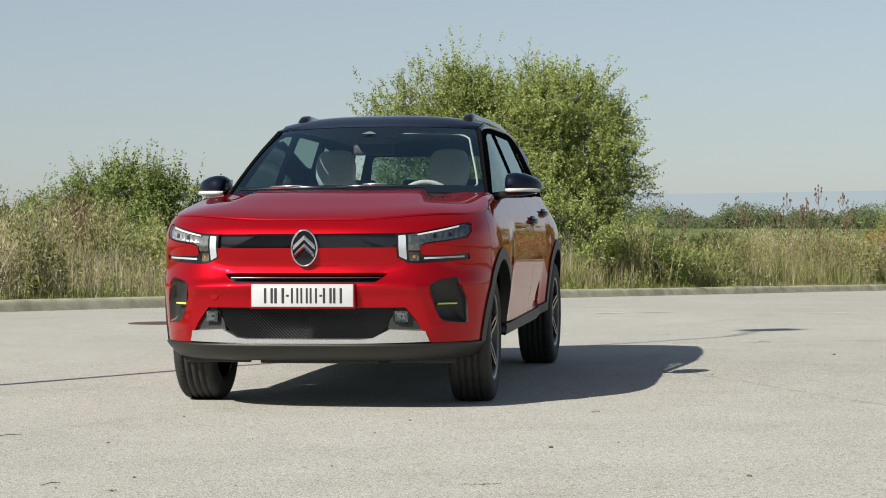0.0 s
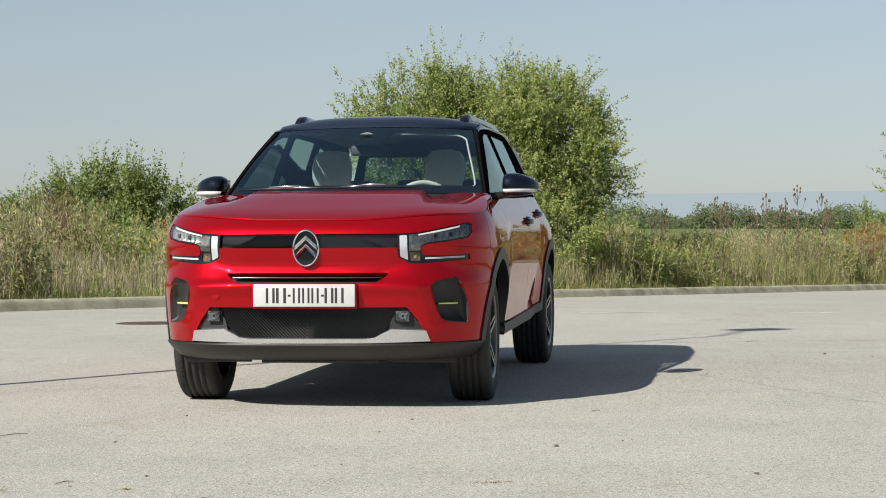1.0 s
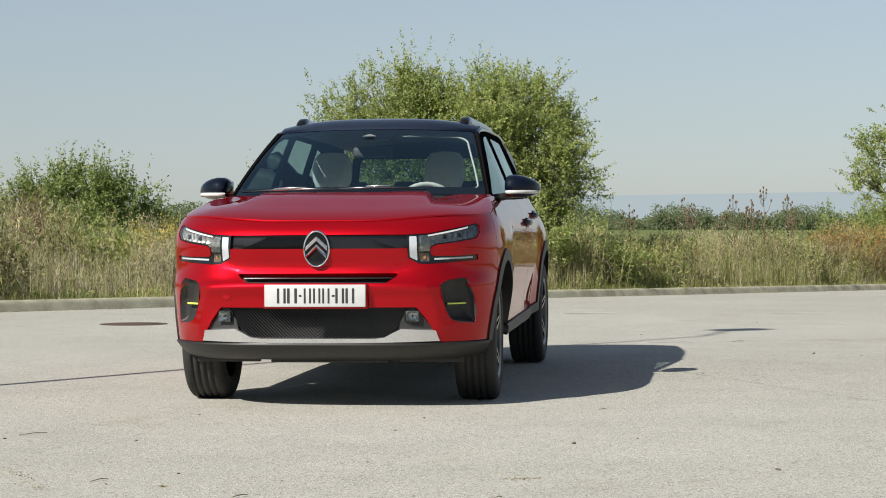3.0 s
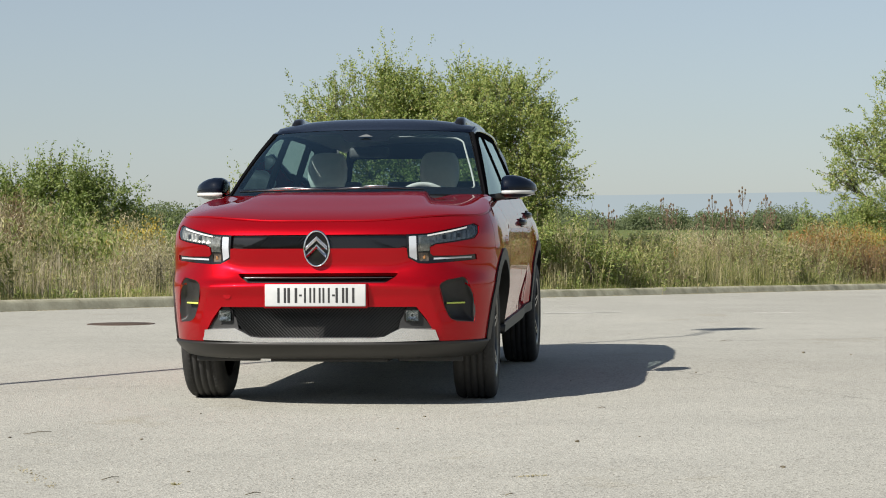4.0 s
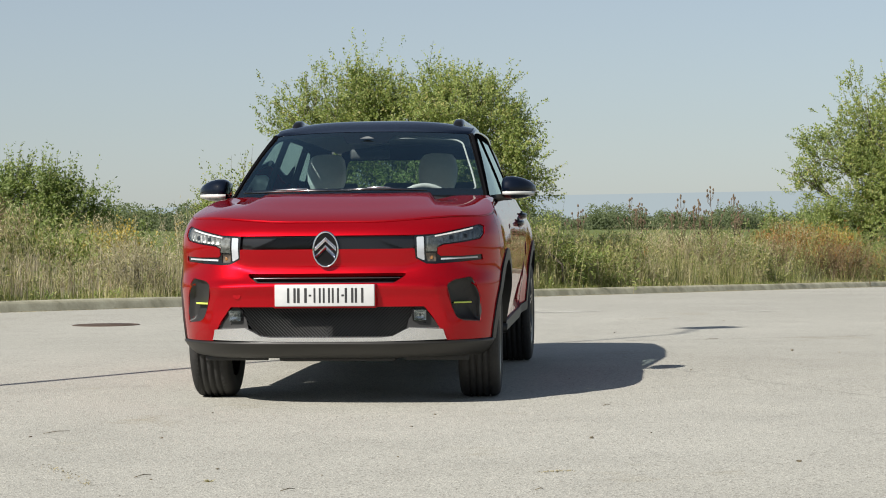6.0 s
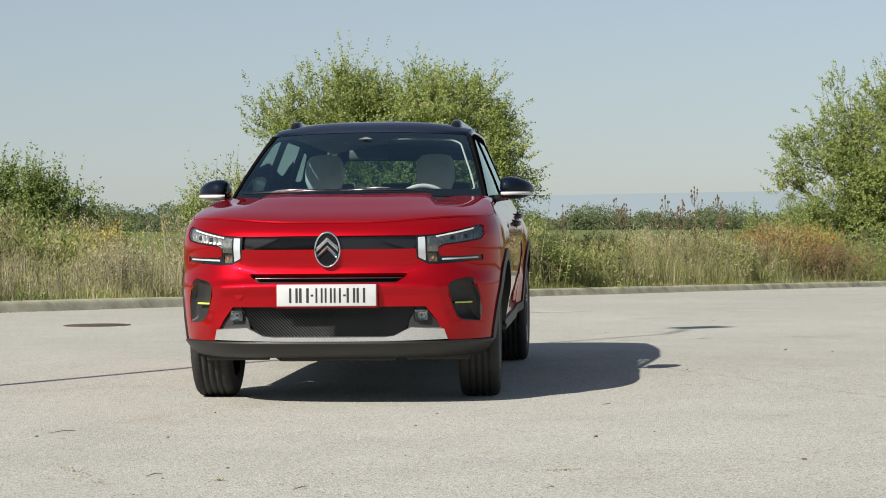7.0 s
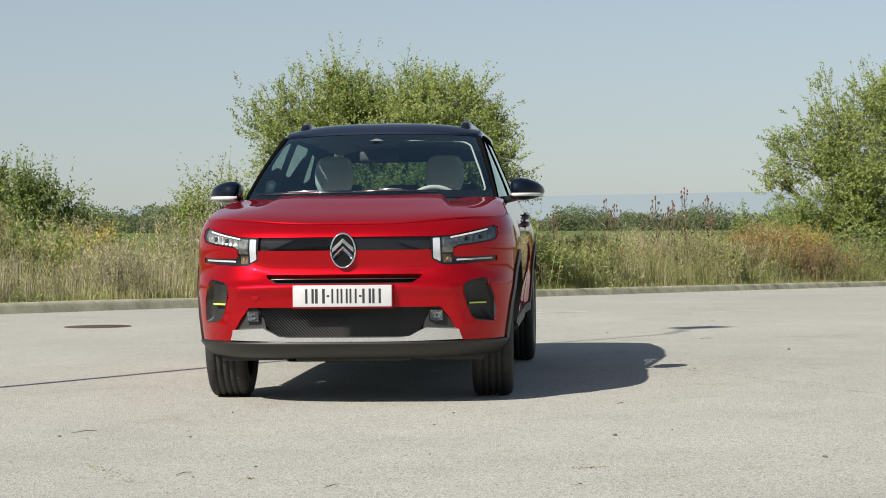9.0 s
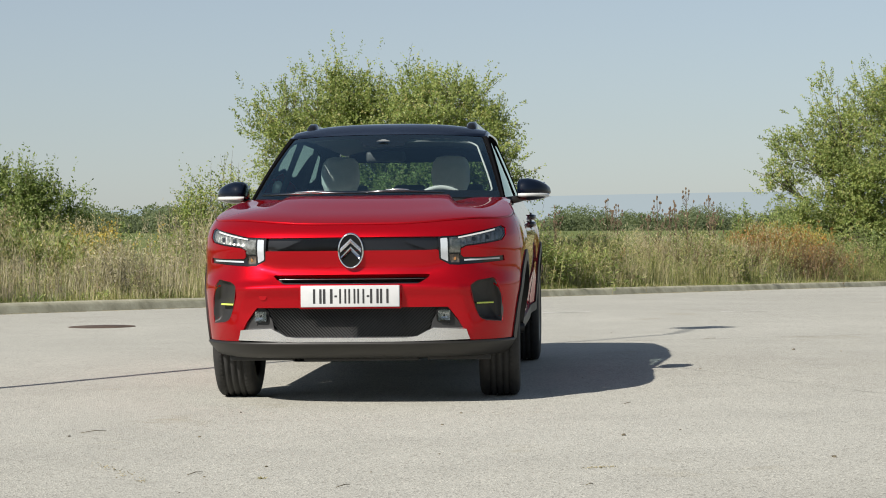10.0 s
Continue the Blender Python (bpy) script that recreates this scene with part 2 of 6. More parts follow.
# no lamp: an even pale blue glow that paints distance haze onto the hills
HILL = material("haze_glow_hill", (0.02, 0.02, 0.02), 1.0)
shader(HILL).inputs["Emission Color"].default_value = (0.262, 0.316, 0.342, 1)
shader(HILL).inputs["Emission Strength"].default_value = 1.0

# ---- mesh tools ----
def part(name, bm, mat, parent=None, label="", smooth=True):
    """Links a bmesh or a mesh as one object under a thing or a part."""
    me = bm
    if isinstance(bm, bmesh.types.BMesh):
        me = bpy.data.meshes.new(name)
        bm.to_mesh(me)
        bm.free()
    if mat is not None and not me.materials:
        me.materials.append(mat)
    if smooth:
        me.polygons.foreach_set("use_smooth", [True] * len(me.polygons))
    ob = new(name, me)
    ob.parent = parent
    if label:
        ob["label"] = label
    return ob


def raw(name, verts, faces):
    me = bpy.data.meshes.new(name)
    me.from_pydata([tuple(v) for v in verts], [], faces)
    me.update()
    return me


def inside(poly, x, y):
    hit = False
    j = len(poly) - 1
    for i in range(len(poly)):
        (xi, yi), (xj, yj) = poly[i], poly[j]
        if (yi > y) != (yj > y) and x < (xj - xi) * (y - yi) / (yj - yi) + xi:
            hit = not hit
        j = i
    return hit


def dense(poly, step):
    out = []
    for i, a in enumerate(poly):
        b = poly[(i + 1) % len(poly)]
        n = max(1, int(math.hypot(b[0] - a[0], b[1] - a[1]) / step + 0.5))
        out += [(a[0] + (b[0] - a[0]) * k / n, a[1] + (b[1] - a[1]) * k / n) for k in range(n)]
    return out


def rounded(poly, r, n=4):
    """Rounds the corners of a polygon."""
    out = []
    for i, p in enumerate(poly):
        a, b = Vector(poly[i - 1]), Vector(poly[(i + 1) % len(poly)])
        p = Vector(p)
        ra = min(r, (a - p).length * 0.45)
        rb = min(r, (b - p).length * 0.45)
        s, e = p + (a - p).normalized() * ra, p + (b - p).normalized() * rb
        for k in range(n + 1):
            t = k / n
            out.append(tuple(s * (1 - t) ** 2 + p * 2 * t * (1 - t) + e * t * t))
    return out


def sheet(outer, holes, step, surf, thick=0.012, lift=0.0, edge=None):
    """A panel with an outline and holes on the surface surf(u, v), with its edges turned in."""
    from mathutils.geometry import delaunay_2d_cdt
    edge = edge or step
    loops = [dense(outer, edge)] + [dense(h, edge) for h in holes]
    pts, cons = [], []
    for lp in loops:
        k = len(pts)
        pts += lp
        cons += [(k + i, k + (i + 1) % len(lp)) for i in range(len(lp))]
    rim = np.array(pts)
    us, vs = [p[0] for p in outer], [p[1] for p in outer]
    for iu in range(int((max(us) - min(us)) / step) + 1):
        for iv in range(int((max(vs) - min(vs)) / step) + 1):
            u = min(us) + (iu + 0.5 + 0.25 * (iv % 2)) * step
            v = min(vs) + (iv + 0.5) * step
            if inside(outer, u, v) and not any(inside(h, u, v) for h in holes) and np.min((rim[:, 0] - u) ** 2 + (rim[:, 1] - v) ** 2) > (0.55 * step) ** 2:
                pts.append((u, v))
    co, _, tris, _, _, _ = delaunay_2d_cdt([Vector(p) for p in pts], cons, [], 0, 1e-6)
    keep = []
    for f in tris:
        (x0, y0), (x1, y1), (x2, y2) = co[f[0]], co[f[1]], co[f[2]]
        if abs((x1 - x0) * (y2 - y0) - (x2 - x0) * (y1 - y0)) < 4e-6:
            continue
        cu, cv = sum(co[i][0] for i in f) / 3, sum(co[i][1] for i in f) / 3
        if inside(outer, cu, cv) and not any(inside(h, cu, cv) for h in holes):
            keep.append(f)
    bm = bmesh.new()
    pos, nor, verts = {}, {}, {}
    e = 0.003
    for i in {i for f in keep for i in f}:
        u, v = co[i]
        p = Vector(surf(u, v))
        n = (Vector(surf(u + e, v)) - Vector(surf(u - e, v))).cross(Vector(surf(u, v + e)) - Vector(surf(u, v - e)))
        n.normalize()
        pos[i], nor[i] = p + n * lift, n
        verts[i] = bm.verts.new(pos[i])
    count = {}
    for f in keep:
        bm.faces.new([verts[i] for i in f])
        for a, b in zip(f, f[1:] + f[:1]):
            count[(a, b)] = count.get((a, b), 0) + 1
    if thick:
        top, low = {}, {}
        for a, b in count:
            if (b, a) not in count:
                for i in (a, b):
                    if i not in top:
                        top[i] = bm.verts.new(pos[i])
                        low[i] = bm.verts.new(pos[i] - nor[i] * thick)
                bm.faces.new([top[b], top[a], low[a], low[b]])
    bm.normal_update()
    return bm


def tube(points, radii, sides=8, cap=True):
    bm = bmesh.new()
    tube_into(bm, points, radii, sides, cap)
    return bm


def tube_into(bm, points, radii, sides=8, cap=True):
    pts = [Vector(p) for p in points]
    rings = []
    for i, p in enumerate(pts):
        d = (pts[min(i + 1, len(pts) - 1)] - pts[max(i - 1, 0)]).normalized()
        side = d.cross(Vector((0, 0, 1)) if abs(d.z) < 0.95 else Vector((1, 0, 0))).normalized()
        up = side.cross(d)
        r = radii[i] if isinstance(radii, (list, tuple)) else radii
        rings.append([bm.verts.new(p + side * (r * math.cos(6.28318 * k / sides)) + up * (r * math.sin(6.28318 * k / sides))) for k in range(sides)])
    for a, b in zip(rings, rings[1:]):
        for k in range(sides):
            bm.faces.new([a[k], a[(k + 1) % sides], b[(k + 1) % sides], b[k]])
    if cap:
        bm.faces.new(rings[0][::-1])
        bm.faces.new(rings[-1])


def loft(rows, close=False, caps=False):
    bm = bmesh.new()
    loft_into(bm, rows, close, caps)
    return bm


def loft_into(bm, rows, close=False, caps=False):
    vs = [[bm.verts.new(p) for p in r] for r in rows]
    for a, b in zip(vs, vs[1:]):
        n = len(a)
        for k in range(n if close else n - 1):
            bm.faces.new([a[k], a[(k + 1) % n], b[(k + 1) % n], b[k]])
    if caps:
        bm.faces.new(vs[0][::-1])
        bm.faces.new(vs[-1])


def bevel_box(size, at=(0, 0, 0), r=0.01, seg=2, m=None):
    bm = bmesh.new()
    bmesh.ops.create_cube(bm, size=1.0, matrix=Matrix.Translation(at) @ Matrix.Diagonal((*size, 1)))
    if r:
        bmesh.ops.bevel(bm, geom=list(bm.edges), offset=r, segments=seg, affect="EDGES", profile=0.6)
    if m is not None:
        bmesh.ops.transform(bm, matrix=m, verts=bm.verts)
    return bm


def lathe(profile, axis_x=True, n=48):
    """Turns (radius, along) pairs round the x axis."""
    return loft([[(a, r * math.cos(6.28318 * k / n), r * math.sin(6.28318 * k / n)) for k in range(n)] for r, a in profile], close=True)


def smooth_table(zs, vs, n=160, width=9):
    """A smooth curve through a small table; a narrow width keeps its creases."""
    zs, vs = np.array(zs, float), np.array(vs, float)
    fine = np.linspace(zs[0], zs[-1], n)
    val = np.interp(fine, zs, vs)
    h = width // 2
    k = np.hanning(width)
    k /= k.sum()
    pad = np.concatenate([val[0] + (val[0] - val[1:h + 1][::-1]), val, val[-1] + (val[-1] - val[-h - 1:-1][::-1])])
    val = np.convolve(pad, k, mode="valid")
    return lambda z: float(np.interp(z, fine, val))


def step01(a, b, x):
    t = min(1.0, max(0.0, (x - a) / (b - a)))
    return t * t * (3 - 2 * t)

# ---- ground, parking lot, kerb ----
KERB_AT = Vector((-5.50, 12.95))
KERB_U = Vector((0.443, 0.8965)).normalized()
KERB_N = Vector((-KERB_U.y, KERB_U.x))                   # away from the lot


def behind_kerb(x, y):
    return (x - KERB_AT.x) * KERB_N.x + (y - KERB_AT.y) * KERB_N.y


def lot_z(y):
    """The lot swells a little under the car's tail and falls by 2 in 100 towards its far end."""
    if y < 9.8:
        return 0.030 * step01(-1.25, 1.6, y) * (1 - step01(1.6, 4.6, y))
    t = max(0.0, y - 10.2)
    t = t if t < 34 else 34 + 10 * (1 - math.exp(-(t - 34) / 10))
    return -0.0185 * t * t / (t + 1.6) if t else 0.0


def ground_z(x, y):
    d = behind_kerb(x, y)
    z = lot_z(y)
    if d < 0.05:
        return z - 0.03
    rise = 0.10 + 0.10 * step01(0.1, 4.0, d)
    far = max(0.0, d - 8.0)
    return z + rise + 3.2 * (1 - math.exp(-far / 110.0)) + 0.06 * noise.noise((x * 0.15, y * 0.15, 0.3)) * step01(1, 5, d)


def kerb_place(s, d, z):
    p = KERB_AT + KERB_U * s + KERB_N * d
    return (p.x, p.y, z)


def build_ground():
    s_ax = list(np.concatenate([np.linspace(-4500, -120, 10), np.linspace(-90, -12, 14), np.linspace(-10, 60, 71), np.linspace(65, 200, 20), np.linspace(260, 4500, 14)]))
    d_ax = list(np.concatenate([np.linspace(-4500, -60, 10), np.linspace(-45, -1, 20), [0.04, 0.06, 0.12], np.linspace(0.4, 12, 30), np.linspace(14, 120, 36), np.linspace(140, 900, 20), np.linspace(1100, 4500, 8)]))
    verts, faces = [], []
    for s in s_ax:
        for d in d_ax:
            x, y, _ = kerb_place(s, d, 0)
            verts.append((x, y, ground_z(x, y)))
    n = len(d_ax)
    for i in range(len(s_ax) - 1):
        for j in range(n - 1):
            faces.append((i * n + j, i * n + n + j, i * n + n + j + 1, i * n + j + 1))
    ob = part("ground", raw("ground", verts, faces), SOIL)
    tagged(ob, "flat green and straw-coloured meadow reaching the horizon", "ground", kind="structure")
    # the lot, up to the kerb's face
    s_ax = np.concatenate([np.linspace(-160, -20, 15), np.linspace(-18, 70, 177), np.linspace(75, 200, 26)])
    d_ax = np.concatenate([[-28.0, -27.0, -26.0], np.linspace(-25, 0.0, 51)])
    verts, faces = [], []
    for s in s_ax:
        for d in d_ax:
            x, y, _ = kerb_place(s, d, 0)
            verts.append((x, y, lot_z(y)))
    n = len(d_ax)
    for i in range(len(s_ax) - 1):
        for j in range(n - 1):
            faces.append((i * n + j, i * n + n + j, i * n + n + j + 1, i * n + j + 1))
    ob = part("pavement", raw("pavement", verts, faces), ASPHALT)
    tagged(ob, "pale, fine-grained worn asphalt of an empty parking lot", "parking lot", kind="structure")


build_ground()


def build_kerb():
    """Kerb stones two metres long, with joints, each a little out of line."""
    kerb = new("kerb")
    tagged(kerb, "weathered grey concrete kerb between lot and meadow", "kerb", kind="structure")
    rng = random.Random(5)
    for i in range(-7, 31):
        s0, s1 = i * 2.0 + 0.0004, (i + 1) * 2.0 - 0.0004
        h = 0.135 + rng.uniform(-0.003, 0.003)
        off = rng.uniform(-0.0005, 0.0005)
        prof = [(-0.015, -0.06), (0.0, 0.006), (0.040, h - 0.062), (0.058, h - 0.036), (0.080, h - 0.016), (0.105, h - 0.005), (0.135, h), (0.22, h + 0.003), (0.235, h - 0.012), (0.235, -0.06)]
        rows = []
        for s in (s0, s0 + 0.012, s1 - 0.012, s1):
            inset = 0.0006 if s in (s0, s1) else 0.0
            row = []
            for d, z in prof:
                x, y, _ = kerb_place(s, d + off + (inset if d < 0.02 else 0), 0)
                row.append((x, y, lot_z(y) + z - (inset if z > 0 else 0)))
            rows.append(row)
        part("kerb_stone", loft(rows, caps=True), KERB, kerb, smooth=False)


build_kerb()


def flat_patch(name, pts, z_up, mat, label, category):
    bm = bmesh.new()
    bm.faces.new([bm.verts.new((x, y, lot_z(y) + z_up)) for x, y in pts])
    bmesh.ops.recalc_face_normals(bm, faces=bm.faces)
    if bm.faces[:][0].normal.z < 0:
        bmesh.ops.reverse_faces(bm, faces=bm.faces)
    ob = part(name, bm, mat, smooth=False)
    tagged(ob, label, category, kind="structure")
    return ob

# ---- the car ----
CAR = new("car")
tagged(CAR, "glossy red compact crossover car with a black roof", "car")
NEXP, YC = 3.1, -1.25
body_w = smooth_table([0.18, 0.24, 0.30, 0.36, 0.46, 0.60, 0.75, 0.84, 0.90, 0.96, 1.02, 1.08, 1.16],
                      [0.81, 0.835, 0.860, 0.870, 0.882, 0.890, 0.890, 0.889, 0.883, 0.867, 0.835, 0.795, 0.755])
NOSE_Z = [0.18, 0.24, 0.28, 0.33, 0.40, 0.50, 0.58, 0.630, 0.638, 0.700, 0.74, 0.82, 0.90, 0.94, 0.98, 1.04]
NOSE_Y = [-1.90, -2.03, -2.10, -2.145, -2.140, -2.135, -2.146, -2.170, -2.170, -2.116, -2.110, -2.134, -2.127, -2.095, -2.035, -1.90]
nose_soft = smooth_table(NOSE_Z, NOSE_Y)
nose_crisp = smooth_table(NOSE_Z, NOSE_Y, 320, 7)


def nose_y(z, x=0.0):
    """Depth of the nose's middle at a height: creased in front below the lamps, soft above and round the corners."""
    k = max(step01(0.78, 0.86, z), step01(0.58, 0.74, x))
    return nose_crisp(z) * (1 - k) + nose_soft(z) * k


tail_y = smooth_table([0.18, 0.30, 0.50, 0.70, 0.90, 1.10], [1.98, 2.10, 2.17, 2.16, 2.12, 2.06])
REAR_C, REAR_N = 1.35, 3.2
_phi = np.linspace(0, math.pi / 2, 200)
_fx, _fy = 0.884 * np.sin(_phi) ** (2 / NEXP), -0.90 * np.cos(_phi) ** (2 / NEXP)
_fs = np.concatenate([[0], np.cumsum(np.hypot(np.diff(_fx), np.diff(_fy)))])
S_SIDE = float(_fs[-1])
S_REAR = S_SIDE + REAR_C - YC
_rx, _ry = 0.884 * np.cos(_phi) ** (2 / REAR_N), 0.82 * np.sin(_phi) ** (2 / REAR_N)
_rs = np.concatenate([[0], np.cumsum(np.hypot(np.diff(_rx), np.diff(_ry)))])
S_END = S_REAR + float(_rs[-1])


def body(s, z):
    """The lower body's skin: s runs from the nose's middle round the corner, along the flank, to the tail's middle; z is height."""
    side, a = (1 if s >= 0 else -1), abs(s)
    w = body_w(z)
    if a <= S_SIDE:
        p = float(np.interp(a, _fs, _phi))
        x = w * math.sin(p) ** (2 / NEXP)
        # the face above the ridge spreads upwards to the lamps' lower corners
        za = 0.700 + 0.050 * step01(0.36, 0.58, x)
        zr = z
        if 0.638 < z < 0.86:
            zr = 0.638 + (z - 0.638) * 0.062 / (za - 0.638) if z < za else 0.70 + (z - za) * 0.16 / (0.86 - za)
        zr = z + (zr - z) * (1 - step01(0.60, 0.78, x))
        y = YC - (YC - nose_y(zr, x)) * math.cos(p) ** (2 / NEXP)
        # under the ridge the face stays flat to a slanting crease, then turns the corner
        xc = 0.560 + 0.32 * (0.64 - z)
        push = (x / xc) ** 3 if x < xc else max(0.0, 1 - (x - xc) / 0.15)
        y -= 0.034 * push * step01(0.33, 0.43, z) * (1 - step01(0.622, 0.668, z))
    elif a <= S_REAR:
        x, y = w, YC + a - S_SIDE
    else:
        p = float(np.interp(a - S_REAR, _rs, _phi))
        x, y = w * math.cos(p) ** (2 / REAR_N), REAR_C + (tail_y(z) - REAR_C) * math.sin(p) ** (2 / REAR_N)
    # waist: the doors draw in a little between the arches
    if a > S_SIDE * 0.8:
        x -= 0.020 * step01(-1.0, -0.6, y) * (1 - step01(0.9, 1.3, y)) * step01(0.30, 0.45, z) * (1 - step01(0.85, 1.0, z)) * (1 if x > 0.5 else 0)
    if a > S_SIDE * 0.8 and x > 0.5:
        x -= 0.034 * step01(-1.08, -0.88, y) * (1 - step01(0.75, 0.98, y)) * (1 - step01(0.42, 0.80, z))
    return Vector((side * x, y, z))


def s_at(x, z):
    """Where across the nose lies this x."""
    t = min(0.9999, abs(x) / body_w(z))
    p = math.asin(t ** (NEXP / 2))
    return math.copysign(float(np.interp(p, _phi, _fs)), x)


def s_flank(y):
    return S_SIDE + y - YC


def front(pts):
    return [(s_at(x, z), z) for x, z in pts]


def mirrored(pts):
    return [(-u, v) for u, v in reversed(pts)]


AXLE_F, AXLE_R, WHEEL_R = -1.325, 1.395, 0.338
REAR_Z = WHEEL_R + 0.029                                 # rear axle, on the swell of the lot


def arc(yc, r, a0, a1, n=18, zc=REAR_Z):
    return [(s_flank(yc + r * math.cos(radians(a0 + (a1 - a0) * k / n))), zc + r * 1.07 * math.sin(radians(a0 + (a1 - a0) * k / n))) for k in range(n + 1)]


def s_corner(y, z):
    """The place on the front corner whose y is this, found along the skin."""
    lo, hi = 0.3, S_SIDE + 0.4
    for _ in range(30):
        mid = (lo + hi) / 2
        if body(mid, z).y < y:
            lo = mid
        else:
            hi = mid
    return lo


def arc_front(yc, r, a0, a1, n=18, zc=WHEEL_R):
    out = []
    for k in range(n + 1):
        a = radians(a0 + (a1 - a0) * k / n)
        z = zc + r * 1.06 * math.sin(a)
        out.append((s_corner(yc + r * math.cos(a) * (0.885 if math.cos(a) < 0 else 0.97), z), z))
    return out


def shut_z(s):
    """Height of the joint between bonnet and wings."""
    a = abs(s)
    return 0.962 + 0.028 * step01(0.2, 0.75, a) + 0.085 * step01(0.85, 1.75, a)


BELT_F, BELT_R = 1.088, 1.135


def belt_z(y):
    return BELT_F + (BELT_R - BELT_F) * step01(-0.8, 1.6, y)


Y_WING = -0.80                                           # joint between wing and front door

# outlines on the nose, for the left half (x > 0), in metres
LAMP = front([(0.455, 0.893), (0.56, 0.898), (0.66, 0.920), (0.775, 0.950), (0.797, 0.938), (0.801, 0.900), (0.785, 0.872), (0.70, 0.853), (0.60, 0.840),
              (0.575, 0.825), (0.573, 0.795), (0.585, 0.783), (0.70, 0.783), (0.790, 0.790), (0.793, 0.762), (0.70, 0.752), (0.560, 0.742), (0.515, 0.744), (0.462, 0.772)])
VENT = rounded(front([(0.622, 0.636), (0.655, 0.660), (0.735, 0.674), (0.755, 0.655), (0.782, 0.560), (0.782, 0.436), (0.700, 0.446), (0.668, 0.462), (0.644, 0.520)]), 0.018)
SLOT = rounded(front([(-0.415, 0.692), (-0.400, 0.676), (-0.355, 0.648), (0.355, 0.648), (0.400, 0.676), (0.415, 0.692), (0.405, 0.697), (-0.405, 0.697)]), 0.006, 2)
Z_SKIRT = 0.346

# front bumper and nose, one red panel between the wheel arches
R_ARCH = 0.430
a_up = arc_front(AXLE_F, R_ARCH, 180, 108, 14)
a_up = [p for p in a_up if p[1] > Z_SKIRT]
nose_right = [(a_up[0][0], Z_SKIRT)] + [p for p in a_up if p[0] < s_corner(-1.60, p[1]) + 0.2][:7]
cut_s = nose_right[-1][0]
S_NOSE = cut_s
top = [(s, shut_z(s) - 0.005) for s in np.linspace(S_NOSE, 0.0, 26)]
half = nose_right + top
nose_outline = half + [(-u, v) for u, v in reversed(half[:-1])]
BROW = LAMP + front([(0.458, 0.822), (-0.458, 0.822)]) + mirrored(LAMP)
bump_holes = [BROW, VENT, mirrored(VENT), SLOT]
# the intake opens downwards: it notches the lower edge
i_out = front([(0.618, Z_SKIRT), (0.560, 0.455), (0.506, 0.524), (-0.506, 0.524), (-0.560, 0.455), (-0.618, Z_SKIRT)])
nose_outline = half + [(-u, v) for u, v in reversed(half[:-1])] + i_out[::-1]
part("front_bumper", sheet(nose_outline, bump_holes, 0.015, body, 0.03, edge=0.010), RED, CAR, "red painted nose and bumper")

